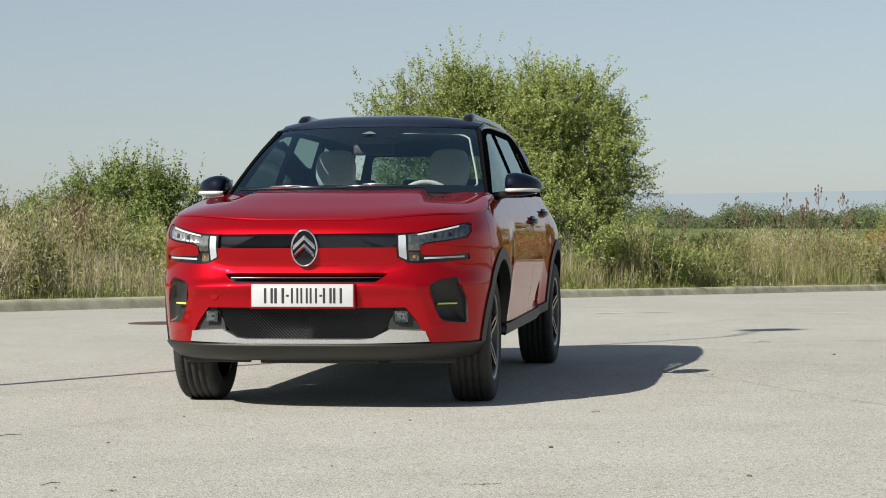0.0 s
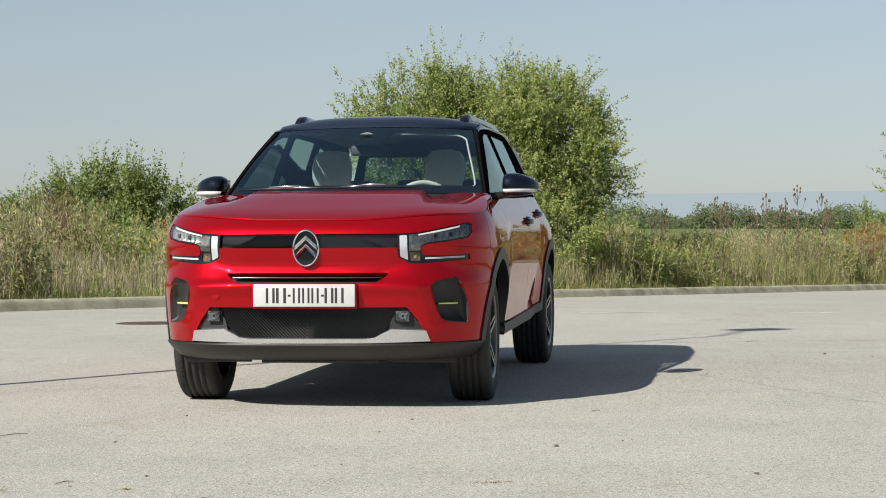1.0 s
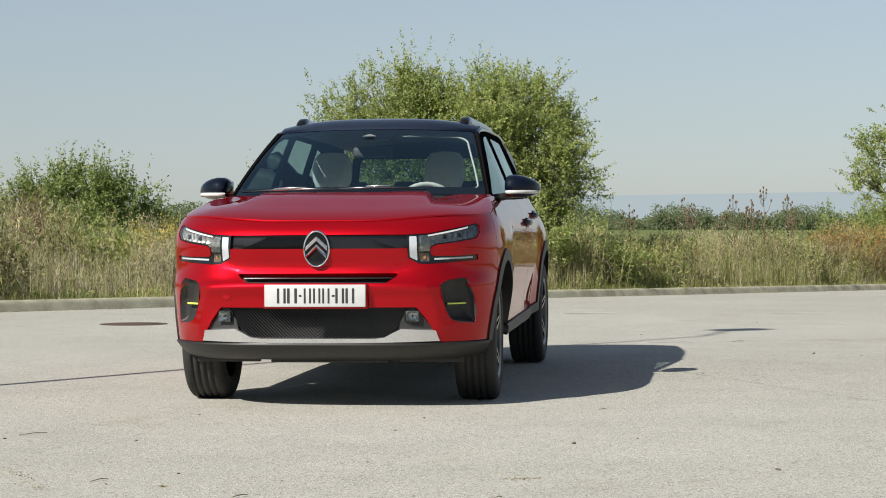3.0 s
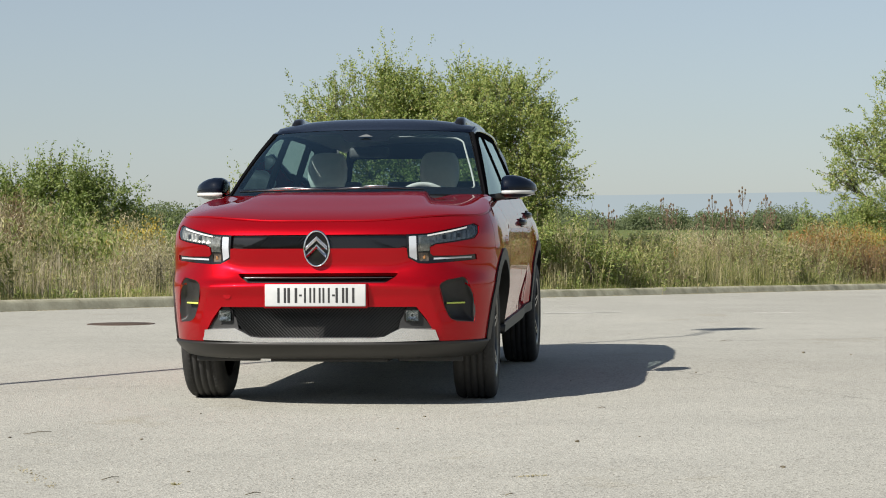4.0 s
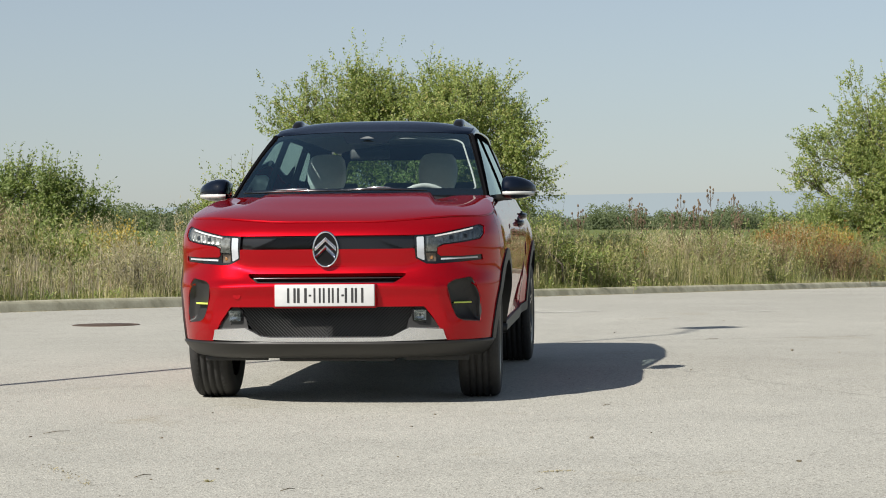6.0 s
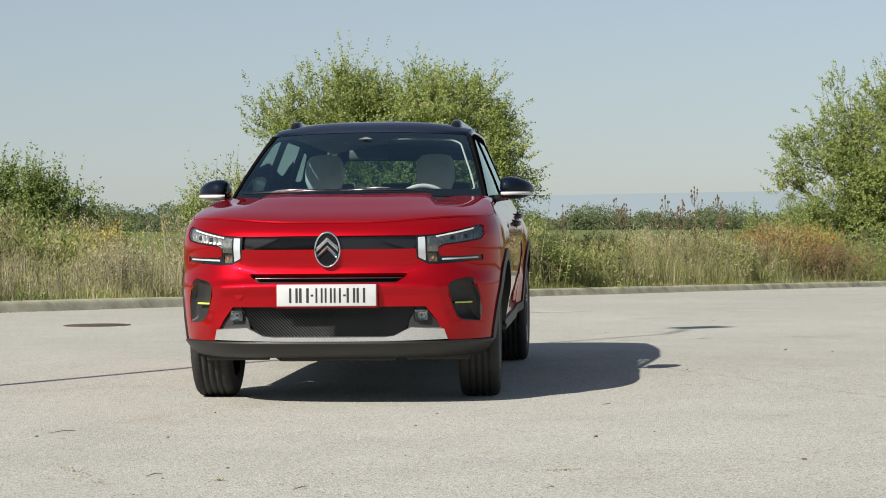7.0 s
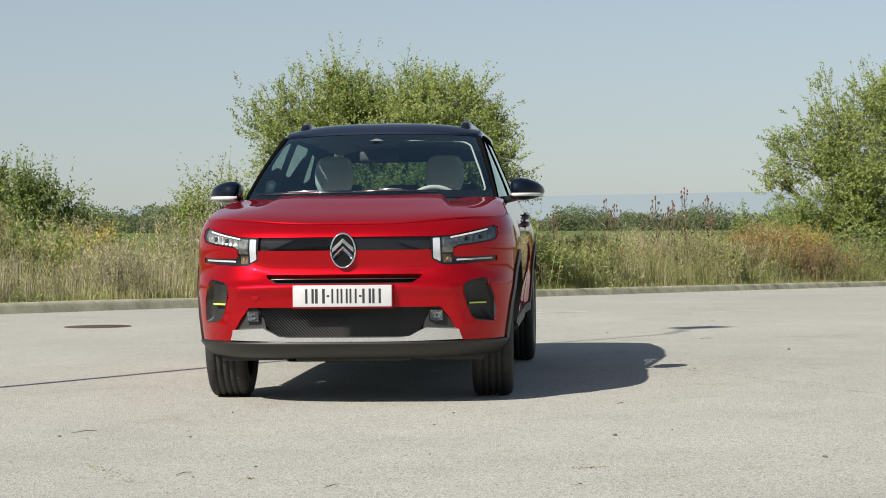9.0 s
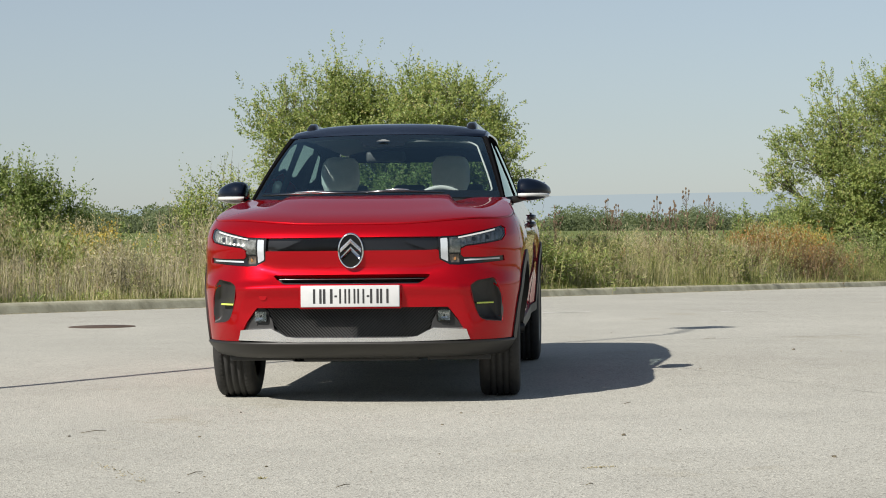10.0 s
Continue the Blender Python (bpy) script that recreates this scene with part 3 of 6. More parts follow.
# wings behind the nose panel, above the front arches
for sgn in (1, -1):
    first = nose_right[-1]
    o = [(S_NOSE + 0.004, first[1])] + [p for p in arc_front(AXLE_F, R_ARCH, 180, 12, 40) if p[0] > S_NOSE + 0.006]
    o += [(s_flank(Y_WING), 0.43)] + [(s_flank(Y_WING), z) for z in (0.6, 0.8, 1.0)]
    o += [(s, shut_z(s) - 0.006 if s < s_flank(-1.05) else min(shut_z(s), belt_z(-0.9))) for s in np.linspace(s_flank(Y_WING), S_NOSE + 0.004, 16)]
    o = o if sgn > 0 else mirrored(o)
    part("wing", sheet(o, [], 0.035, body, 0.02, edge=0.02), RED, CAR)
    # doors
    y0, y1, y2 = Y_WING + 0.006, 0.285, 1.12
    door_b = 0.395
    d1 = [(s_flank(y0), door_b), (s_flank(y1), door_b)] + [(s_flank(y1), belt_z(y1)), (s_flank(y0), belt_z(y0))]
    d1 = d1 if sgn > 0 else mirrored(d1)
    fd = part("front_door", sheet(d1, [], 0.04, body, 0.02, edge=0.03), RED, CAR)
    d2 = [(s_flank(y1 + 0.006), door_b), (s_flank(0.93), door_b)] + [p for p in arc(AXLE_R, R_ARCH, 168, 128, 8)] + [(s_flank(y2), 0.80), (s_flank(y2 + 0.03), belt_z(y2)), (s_flank(y1 + 0.006), belt_z(y1))]
    d2 = d2 if sgn > 0 else mirrored(d2)
    rd = part("rear_door", sheet(d2, [], 0.04, body, 0.02, edge=0.03), RED, CAR)
    q = [(s_flank(y2 + 0.006), 0.74)] + [p for p in arc(AXLE_R, R_ARCH, 120, 4, 22)]
    q += [(S_END, 0.36), (S_END, 1.09)] + [(s, belt_z(1.3)) for s in np.linspace(S_END - 0.4, s_flank(y2 + 0.036), 8)]
    q = q if sgn > 0 else mirrored(q)
    part("rear_quarter", sheet(q, [], 0.045, body, 0.02, edge=0.03), RED, CAR)
    # handles: a dark bar over a cup
    for door, yh, zh in ((fd, 0.25, 0.965), (rd, 1.03, 1.018)):
        x = body(s_flank(yh), zh).x
        rows = []
        for k in range(9):
            t = k / 8
            y = yh - 0.10 + 0.20 * t
            out = 0.006 + 0.030 * math.sin(math.pi * t) ** 0.5
            hh = 0.016 + 0.004 * math.sin(math.pi * t)
            xo = body(s_flank(y), zh).x + out
            rows.append([(sgn * (xo - 0.016), y, zh - hh), (sgn * xo, y, zh - hh * 0.6), (sgn * xo, y, zh + hh * 0.6), (sgn * (xo - 0.016), y, zh + hh)])
        part("door_handle", loft(rows, close=True, caps=True), PIANO, door, "gloss black handle")
        bm = bevel_box((0.012, 0.15, 0.06), (sgn * (body(s_flank(yh), zh).x + 0.001), yh, zh), 0.005)
        part("handle_cup", bm, DARK, door)
    # sill cladding
    sill = [(s_flank(AXLE_F + 0.35), 0.330), (s_flank(AXLE_F + 0.56), 0.330), (s_flank(0.6), 0.356), (s_flank(AXLE_R - 0.44), 0.395), (s_flank(AXLE_R - 0.425), 0.455), (s_flank(0.70), 0.418), (s_flank(-0.55), 0.386), (s_flank(AXLE_F + 0.35), 0.385)]
    sill = rounded(sill, 0.02, 2) if sgn > 0 else mirrored(rounded(sill, 0.02, 2))
    part("sill_cladding", sheet(sill, [], 0.04, body, 0.05, 0.012, edge=0.03), PLASTIC, CAR)
    # arch cladding
    for yc, a0, fn in ((AXLE_F, 180, arc_front), (AXLE_R, 176, arc)):
        o = fn(yc, 0.452, a0, 4, 30) + fn(yc, 0.392, 4, a0, 30)
        ring = [p for p in o]
        ring = ring[::-1] if sgn > 0 else [(-u, v) for u, v in ring]
        part("arch_cladding", sheet(ring, [], 0.03, body, 0.06, 0.008, edge=0.03), PLASTIC, CAR)

# black inner shells that show in the joints and openings
def inset(depth):
    def f(s, z):
        p = body(s, z)
        n = Vector((p.x * 0.6, p.y - YC, 0)).normalized() if abs(s) < S_SIDE else Vector((math.copysign(1, p.x), 0, 0))
        return p - n * depth
    return f


_e = s_corner(AXLE_F - 0.41, 0.5)
part("crash_beam", sheet([(-_e, 0.25), (_e, 0.25), (_e, 0.92), (-_e, 0.92)], [], 0.08, inset(0.10), 0), DARK, CAR)
for sgn in (1, -1):
    o = [(s_flank(AXLE_F + 0.50), 0.345), (s_flank(AXLE_R - 0.42), 0.395), (s_flank(AXLE_R - 0.42), 1.06), (s_flank(AXLE_F + 0.50), 1.02)]
    part("inner_sill", sheet(o if sgn > 0 else mirrored(o), [], 0.1, inset(0.03), 0), DARK, CAR)
part("underbody", bevel_box((1.06, 4.0, 0.10), (0, 0.03, 0.30), 0.03), DARK, CAR)
part("engine_bay", bevel_box((1.02, 1.25, 0.55), (0, -1.35, 0.62), 0.05), DARK, CAR)
part("boot_floor", bevel_box((1.02, 1.1, 0.40), (0, 1.42, 0.54), 0.05), DARK, CAR)

# wheel-arch linings
for yc in (AXLE_F, AXLE_R):
    zc = WHEEL_R if yc < 0 else REAR_Z
    for sgn in (1, -1):
        prof = []
        for x in (0.50, 0.74):
            prof.append([(sgn * x, yc + 0.395 * math.cos(radians(a)), zc + 0.395 * math.sin(radians(a))) for a in range(5, 181, 7)])
        prof.append([(sgn * 0.79, yc + 0.40 * math.cos(radians(a)), zc + 0.40 * math.sin(radians(a))) for a in range(5, 181, 7)])
        part("arch_liner", loft(prof), DARK, CAR)

# lower skirt
sk = []
for z, lift in ((0.346, -0.01), (0.342, 0.008), (0.335, 0.016), (0.326, 0.012), (0.308, 0.004), (0.282, -0.008), (0.262, -0.020), (0.250, -0.06), (0.256, -0.12)):
    row = []
    for s in np.linspace(-s_corner(AXLE_F - 0.385, 0.33), s_corner(AXLE_F - 0.385, 0.33), 60):
        p = body(s, z)
        n = Vector((p.x, (p.y - YC) * 0.9, 0)).normalized()
        row.append(p + n * lift)
    sk.append(row)
part("lower_skirt", loft(sk[::-1]), PLASTIC, CAR, "grey-brown grained plastic skirt")
# air guide under the skirt
for sgn in (1, -1):
    flap = part("air_deflector", bevel_box((0.34, 0.03, 0.035), (sgn * 0.54, -1.78, 0.245), 0.006), DARK, CAR)
    for dx in (-0.10, 0.06):
        part("bolt", bevel_box((0.012, 0.006, 0.008), (sgn * (0.54 + dx), -1.797, 0.252), 0.002, 1), CHROME, flap)
part("undertray", bevel_box((0.62, 1.3, 0.02), (0.02, -1.25, 0.240), 0.006), DARK, CAR)

# lower intake: back panel, slanting fins, silver trim, fog lamps


part("intake_back", sheet(i_out[::-1][::-1], [], 0.05, inset(0.075), 0), DARK, CAR)
GRILLE_EDGE = [(0.500, 0.520), (0.452, 0.445), (0.415, 0.395), (0.350, 0.362)]


def grille_half(z):
    zs = [g[1] for g in reversed(GRILLE_EDGE)]
    return float(np.interp(z, zs, [g[0] for g in reversed(GRILLE_EDGE)]))


fins = bmesh.new()
for sgn in (1, -1):
    for k in range(-11, 32):
        pts = []
        for t in range(41):
            z = 0.362 + 0.160 * t / 40
            x = k * 0.0180 + (z - 0.362) * 1.05
            if 0.0 <= x <= grille_half(z) - 0.02:
                pts.append((sgn * x, z))
        pts = pts[::4] + pts[-1:] if len(pts) > 4 else pts
        if len(pts) > 1:
            f0, f1 = inset(0.020), inset(0.050)
            ra = [f0(s_at(x, z), z + 0.0016) for x, z in pts]
            rb = [f0(s_at(x, z), z - 0.0030) for x, z in pts]
            rc = [f1(s_at(x, z), z - 0.0030) for x, z in pts]
            loft_into(fins, [ra, rb, rc])
bmesh.ops.recalc_face_normals(fins, faces=fins.faces)
part("lower_grille", fins, RIB, CAR, "black chevron-ribbed lower grille", smooth=False)["kind"] = "stuff"
for sgn in (1, -1):
    sur = front([(0.470, 0.522), (0.506, 0.522), (0.559, 0.455), (0.598, 0.404), (0.420, 0.412), (0.430, 0.455)])
    sur = sur[::-1] if sgn > 0 else [(-u, v) for u, v in sur]
    part("fog_lamp_bezel", sheet(sur, [], 0.02, inset(0.018), 0.03), DARK, CAR)
    hold = front([(0.446, 0.510), (0.522, 0.510), (0.524, 0.450), (0.449, 0.447)])
    hold = rounded(hold[::-1], 0.012) if sgn > 0 else [(-u, v) for u, v in rounded(hold, 0.012)]
    fog = part("fog_lamp", sheet(hold, [], 0.01, inset(0.010), 0.02), PIANO, CAR, "clear round fog lamp")
    # a square bowl of facets behind a clear pane
    bm = bmesh.new()
    n, xs, zs = 4, np.linspace(0.455, 0.515, 6), np.linspace(0.454, 0.504, 6)
    rows = []
    for z in zs:
        rows.append([inset(-0.002 + 0.011 * (1 - ((x - 0.485) / 0.034) ** 2) * (1 - ((z - 0.479) / 0.029) ** 2))(sgn * s_at(x, z), z) for x in xs])
    part("bowl", loft(rows if sgn > 0 else rows[::-1]), FOG_BOWL, fog, smooth=False)
    pane = rounded(front([(0.451, 0.450), (0.519, 0.450), (0.519, 0.508), (0.451, 0.508)]), 0.014)
    part("lens", sheet(pane if sgn > 0 else [(-u, v) for u, v in reversed(pane)], [], 0.02, inset(-0.004), 0), LENS_GLASS, fog)
    part("bulb_shield", bevel_box((0.009, 0.006, 0.010), tuple(inset(0.004)(sgn * s_at(0.487, 0.48), 0.48)), 0.003), DARK, fog)
    tow = bmesh.new()
    bmesh.ops.create_uvsphere(tow, u_segments=10, v_segments=6, radius=0.005, matrix=Matrix.Translation(tuple(Vector((sgn * inset(0.016)(s_at(0.515, 0.44), 0.44).x, inset(0.016)(s_at(0.515, 0.44), 0.44).y, 0.437)))))
    part("sensor", tow, DARK, CAR)


def trim_skin(s, z):
    p = body(s, max(z, 0.37))
    return Vector((p.x, p.y + 0.15 * max(0.0, 0.37 - z), z))


trim_pts = [(0.612, 0.348), (0.598, 0.407), (0.430, 0.415), (0.390, 0.396), (0.345, 0.372), (0.290, 0.366)]
tr = front(trim_pts) + front([(-x, z) for x, z in reversed(trim_pts)])
tr = tr[::-1]
part("bumper_trim", sheet([(u, v) for u, v in front([(-0.612, 0.352), (-0.3, 0.346), (0.0, 0.344), (0.3, 0.346), (0.612, 0.352)])] + front(trim_pts[1:]) + front([(-x, z) for x, z in reversed(trim_pts[1:])]),
                          [], 0.025, trim_skin, 0.03, 0.006, edge=0.015), SILVER, CAR, "satin silver bumper trim")

# upper band with slanting ribs
part("upper_grille_back", sheet(front([(-0.466, 0.815), (0.466, 0.815), (0.466, 0.902), (-0.466, 0.902)]), [], 0.04, inset(0.022), 0), PIANO, CAR)
for sgn in (1, -1):
    for k in range(16):
        xa = 0.056 + k * 0.0200
        fade = 1.0 if k < 12 else 0.8 - 0.16 * (k - 12)
        pts = [(sgn * max(0.05, xa + 0.040 - 0.060 * t), 0.828 + 0.060 * t * fade) for t in (0, 0.25, 0.5, 0.75, 1.0)]
        f0, f1 = inset(0.006), inset(0.024)
        ra = [f0(s_at(x, z), z) for x, z in pts]
        rb = [f0(s_at(x + sgn * 0.0028, z), z) for x, z in pts]
        rc = [f1(s_at(x + sgn * 0.0075, z), z) for x, z in pts]
        rib = loft([ra, rb, rc])
        bmesh.ops.recalc_face_normals(rib, faces=rib.faces)
        part("grille_rib", rib, RIB, CAR, smooth=False)
# middle slot
part("slot_back", sheet(front([(-0.41, 0.650), (0.41, 0.650), (0.41, 0.697), (-0.41, 0.697)]), [], 0.04, inset(0.05), 0), DARK, CAR)
f = inset(0.008)
bar = [[f(s_at(x, z), z) - Vector((0, dy, 0)) for x in np.linspace(-0.385, 0.385, 30)] for z, dy in ((0.6715, -0.03), (0.672, 0.0), (0.6755, 0.0), (0.676, -0.03))]
part("slot_bar", loft(bar), ALLOY, CAR, "thin grey metal bar")
f = inset(0.004)
lip = [[f(s_at(x, z), z) for x in np.linspace(-0.350, 0.350, 30)] for z in (0.6475, 0.6515)]
part("slot_lip", loft(lip), ALLOY, CAR, "thin grey metal lip")

# badge: an oval ring with two chevrons
badge_y = -2.136
def oval(rx, rz, y, n=40):
    return [(0.96 * rx * math.cos(6.28318 * k / n), y, 0.822 + 0.98 * rz * math.sin(6.28318 * k / n)) for k in range(n)]


bm = loft([oval(0.072, 0.096, -2.10), oval(0.073, 0.097, badge_y + 0.004), oval(0.070, 0.094, badge_y - 0.004), oval(0.064, 0.088, badge_y - 0.004), oval(0.062, 0.086, badge_y + 0.004)], close=True)
badge = part("badge", bm, CHROME, CAR, "chrome oval badge on a black field")
bm = bmesh.new()
bm.faces.new([bm.verts.new(p) for p in oval(0.063, 0.087, badge_y + 0.003)])
part("badge_field", bm, PIANO, badge, smooth=False)
for zc, sc in ((0.840, 0.97), (0.799, 0.90)):
    lower = [(-0.058, -0.030), (0.0, 0.022), (0.058, -0.030)]
    upper = [(-0.058, -0.006), (0.0, 0.046), (0.058, -0.006)]
    rows = []
    for k, dy in ((0.0, 0.002), (0.04, -0.003), (0.5, -0.011), (0.96, -0.003), (1.0, 0.002)):
        rows.append([(sc * (a[0] + (b[0] - a[0]) * k), badge_y + dy, zc + a[1] + (b[1] - a[1]) * k) for a, b in zip(lower, upper)])
    bm = loft(rows)
    bmesh.ops.recalc_face_normals(bm, faces=bm.faces)
    # the lower chevron's darker reflection is put into its material: chrome, not silver
    part("chevron", bm, SILVER if zc > 0.82 else CHROME, badge, "raised silver chevron", smooth=False)

# number plate with plain bars for its signs
plate = part("number_plate", bevel_box((0.52, 0.012, 0.113), (0, -2.182, 0.585), 0.004), WHITE_PLATE, CAR, "white number plate with dark marks")
part("plate_holder", bevel_box((0.535, 0.02, 0.126), (0, -2.168, 0.582), 0.004), RED, CAR)
bars = [(-0.172, 0.046), (-0.117, 0.052), (-0.038, 0.038), (0.010, 0.038), (0.057, 0.038), (0.128, 0.046), (0.180, 0.046)]
for x, w in bars:
    for dx in (-w * 0.36, w * 0.36):
        part("mark", bevel_box((w * 0.26, 0.003, 0.076), (x + dx, -2.1885, 0.585), 0.001, 1), INK, plate, smooth=False)
for x in (-0.075, 0.095):
    part("dash", bevel_box((0.014, 0.003, 0.010), (x, -2.1885, 0.585), 0.001, 1), INK, plate, smooth=False)

# headlamps
for sgn in (1, -1):
    def side(pts, r=0.0):
        p = front(pts)
        p = rounded(p, r, 3) if r else p
        return p if sgn > 0 else [(-u, v) for u, v in reversed(p)]

    back = [(0.45, 0.735), (0.806, 0.745), (0.806, 0.958), (0.45, 0.902)]
    lamp = part("headlamp", sheet(side(back), [], 0.02, inset(0.040), 0), PIANO, CAR, "clear headlamp with white light bars")
    # black frame between the clear parts
    frame_out = [(0.456, 0.892), (0.56, 0.897), (0.66, 0.919), (0.775, 0.949), (0.796, 0.937), (0.800, 0.900), (0.784, 0.874), (0.70, 0.855), (0.60, 0.842),
                 (0.576, 0.827), (0.574, 0.795), (0.586, 0.782), (0.70, 0.782), (0.789, 0.789), (0.792, 0.763), (0.70, 0.753), (0.560, 0.743), (0.516, 0.745), (0.463, 0.773)]
    main = [(0.515, 0.887), (0.56, 0.892), (0.66, 0.914), (0.773, 0.944), (0.790, 0.934), (0.794, 0.902), (0.780, 0.880), (0.70, 0.860), (0.61, 0.848), (0.580, 0.835), (0.568, 0.803), (0.516, 0.803)]
    bar = [(0.469, 0.883), (0.505, 0.885), (0.507, 0.760), (0.471, 0.777)]
    turn = [(0.516, 0.798), (0.567, 0.798), (0.567, 0.755), (0.520, 0.755)]
    strip = [(0.590, 0.772), (0.770, 0.779), (0.771, 0.771), (0.590, 0.763)]
    # outlines run so that their inside lies to the left
    part("lamp_frame", sheet(side(frame_out[::-1]), [side(main[::-1]), side(bar[::-1]), side(turn[::-1]), side(strip[::-1])], 0.02, inset(0.006), 0.03, edge=0.012), PIANO, lamp)
    part("light_bar", sheet(side(bar[::-1], 0.006), [], 0.015, inset(0.004), 0.02), WHITE_LENS, lamp, "white upright light bar")
    part("running_light", sheet(side(strip[::-1]), [], 0.01, inset(0.004), 0.012), WHITE_LENS, lamp, "thin white running light")
    part("turn_signal", sheet(side(turn[::-1]), [], 0.012, inset(0.012), 0.02), AMBER, lamp, "dark clear turn signal")
    part("bulb", bevel_box((0.014, 0.008, 0.020), tuple(inset(0.012)(sgn * s_at(0.545, 0.776), 0.776)), 0.004), BULB, lamp, "small amber bulb")
    part("lens", sheet(side(main[::-1]), [], 0.02, inset(0.003), 0), LENS_GLASS, lamp)
    part("brow_light", sheet(side([(0.560, 0.890), (0.560, 0.882), (0.745, 0.924), (0.745, 0.933)]), [], 0.012, inset(0.0015), 0.005), WHITE_TRIM, lamp, "thin white light line")
    part("reflector_tray", sheet(side(main[::-1]), [], 0.02, inset(0.016), 0), REFLECTOR, lamp, "grey mirrored lamp bowl")
    # reflector cells, each a tall hollow
    cells = [0.520, 0.575, 0.605, 0.632, 0.655, 0.678, 0.702, 0.726, 0.748, 0.768]
    for k in range(9):
        rows = []
        for q in range(6):
            f = q / 5
            row = []
            for w in range(6):
                x = cells[k] + 0.003 + (cells[k + 1] - cells[k] - 0.006) * w / 5
                z0, z1 = (0.808 if k == 0 else 0.846 + 0.10 * (x - 0.54)), 0.876 + 0.185 * (x - 0.54)
                z = z0 + (z1 - z0) * f
                deep = (1 - (2 * f - 1) ** 2) * (1 - (w / 2.5 - 1) ** 2)
                row.append(inset(0.0145 - 0.006 * w / 5 + 0.0035 * deep - 0.0015)(sgn * s_at(x, z), z))
            rows.append(row)
        part("reflector", loft(rows if sgn > 0 else rows[::-1]), REFLECTOR, lamp)
        if k in (3, 6):
            x = (cells[k] + cells[k + 1]) / 2
            p = inset(0.010)(sgn * s_at(x, 0.866 + 0.12 * (x - 0.54)), 0.866 + 0.12 * (x - 0.54))
            part("lamp_eye", bevel_box((0.018, 0.006, 0.022), tuple(p), 0.003), DARK, lamp)
    # side vents with a lime slat
    vent_o = [(0.622, 0.636), (0.655, 0.660), (0.735, 0.674), (0.755, 0.655), (0.782, 0.560), (0.782, 0.436), (0.700, 0.446), (0.668, 0.462), (0.644, 0.520)]
    dish = []
    o = rounded(front(vent_o), 0.018)
    cx, cz = sum(p[0] for p in o) / len(o), sum(p[1] for p in o) / len(o)
    for k, d in ((1.03, -0.001), (0.975, 0.006), (0.90, 0.030), (0.70, 0.048), (0.3, 0.052)):
        dish.append([inset(d)(sgn * (cx + (u - cx) * k), cz + (v - cz) * k) for u, v in o])
    if sgn > 0:
        dish = [r[::-1] for r in dish]
    bm = loft(dish, close=True)
    bm.faces.new(bm.verts[-len(o):])
    vent = part("bumper_vent", bm, DARK, CAR, "dark grey corner vent with a lime slat")
    sl = [[inset(d)(sgn * s_at(x, z), z) for x in np.linspace(0.662, 0.748, 8)] for z, d in ((0.543, 0.05), (0.543, 0.022), (0.535, 0.022), (0.535, 0.05))]
    part("slat", loft(sl if sgn < 0 else [r[::-1] for r in sl]), LIME, vent, "lime yellow slat")

# tow-eye cover on the bumper
c = body(s_at(-0.47, 0.585), 0.585)
ring = [[Vector((c.x + r * math.cos(6.28318 * k / 24), c.y - dy, 0.585 + r * math.sin(6.28318 * k / 24))) for k in range(24)] for r, dy in ((0.0225, 0.0), (0.0222, 0.0010), (0.0190, 0.0012), (0.002, 0.0012))]
for row in ring:
    for p in row:
        p.y += (p.x - c.x) * (body(s_at(-0.45, 0.585), 0.585).y - body(s_at(-0.49, 0.585), 0.585).y) / 0.04
part("tow_eye_cover", loft(ring, close=True), RED, CAR)

# bonnet
S_BON = s_flank(-0.98)


def screen_base(u):
    return Vector((0.750 * u, -1.10 + 0.20 * u * u, 1.103 - 0.012 * u * u))


def bonnet_point(a, b):
    s = S_BON * a
    f = body(s, shut_z(s))
    r = screen_base(math.copysign(abs(a) ** 0.9, a))
    p = f.lerp(r, b)
    g = 0.05 * (1 - math.exp(-10 * b)) + 1.378 * b - 0.428 * b * b
    p.z = f.z + (r.z - f.z) * g
    p.z += 0.020 * math.sin(math.pi * b ** 0.75)
    # raised middle between two creases, with a hollow beside each towards the screen
    edge = 0.52 - 0.08 * b
    ax = abs(p.x)
    grow = step01(0.22, 0.80, b)
    p.z += 0.036 * (1 - step01(edge - 0.010, edge + 0.034, ax)) * grow * (1 - 0.7 * step01(0.72, 1.0, b))
    p.z -= 0.014 * step01(edge - 0.01, edge + 0.04, ax) * (1 - step01(edge + 0.05, edge + 0.19, ax)) * step01(0.40, 0.75, b) * (1 - 0.7 * step01(0.85, 1.0, b))
    p.z += 0.020 * step01(edge + 0.02, edge + 0.14, ax) * step01(0.50, 0.95, b)
    return p


bs = [0.0065, 0.010, 0.02, 0.04, 0.065, 0.10, 0.14, 0.19, 0.25, 0.32, 0.40, 0.48, 0.56, 0.64, 0.72, 0.80, 0.88, 0.94, 1.0]
rows = [[bonnet_point(a, b) + Vector((0, 0, 0.002)) for a in np.linspace(-1, 1, 221)] for b in bs]
lipf = [p + Vector((0, 0.02, -0.02)) for p in rows[0]]
part("bonnet", loft([lipf] + rows), RED, CAR)
# cowl and wipers
rows = [[screen_base(u) + Vector((0, dy, dz)) for u in np.linspace(-1, 1, 41)] for dy, dz in ((-0.015, -0.012), (0.0, -0.006), (0.04, 0.004), (0.09, 0.018), (0.13, 0.016))]
part("cowl", loft(rows), DARK, CAR)

# windscreen
GW, GH = 0.65, 0.75


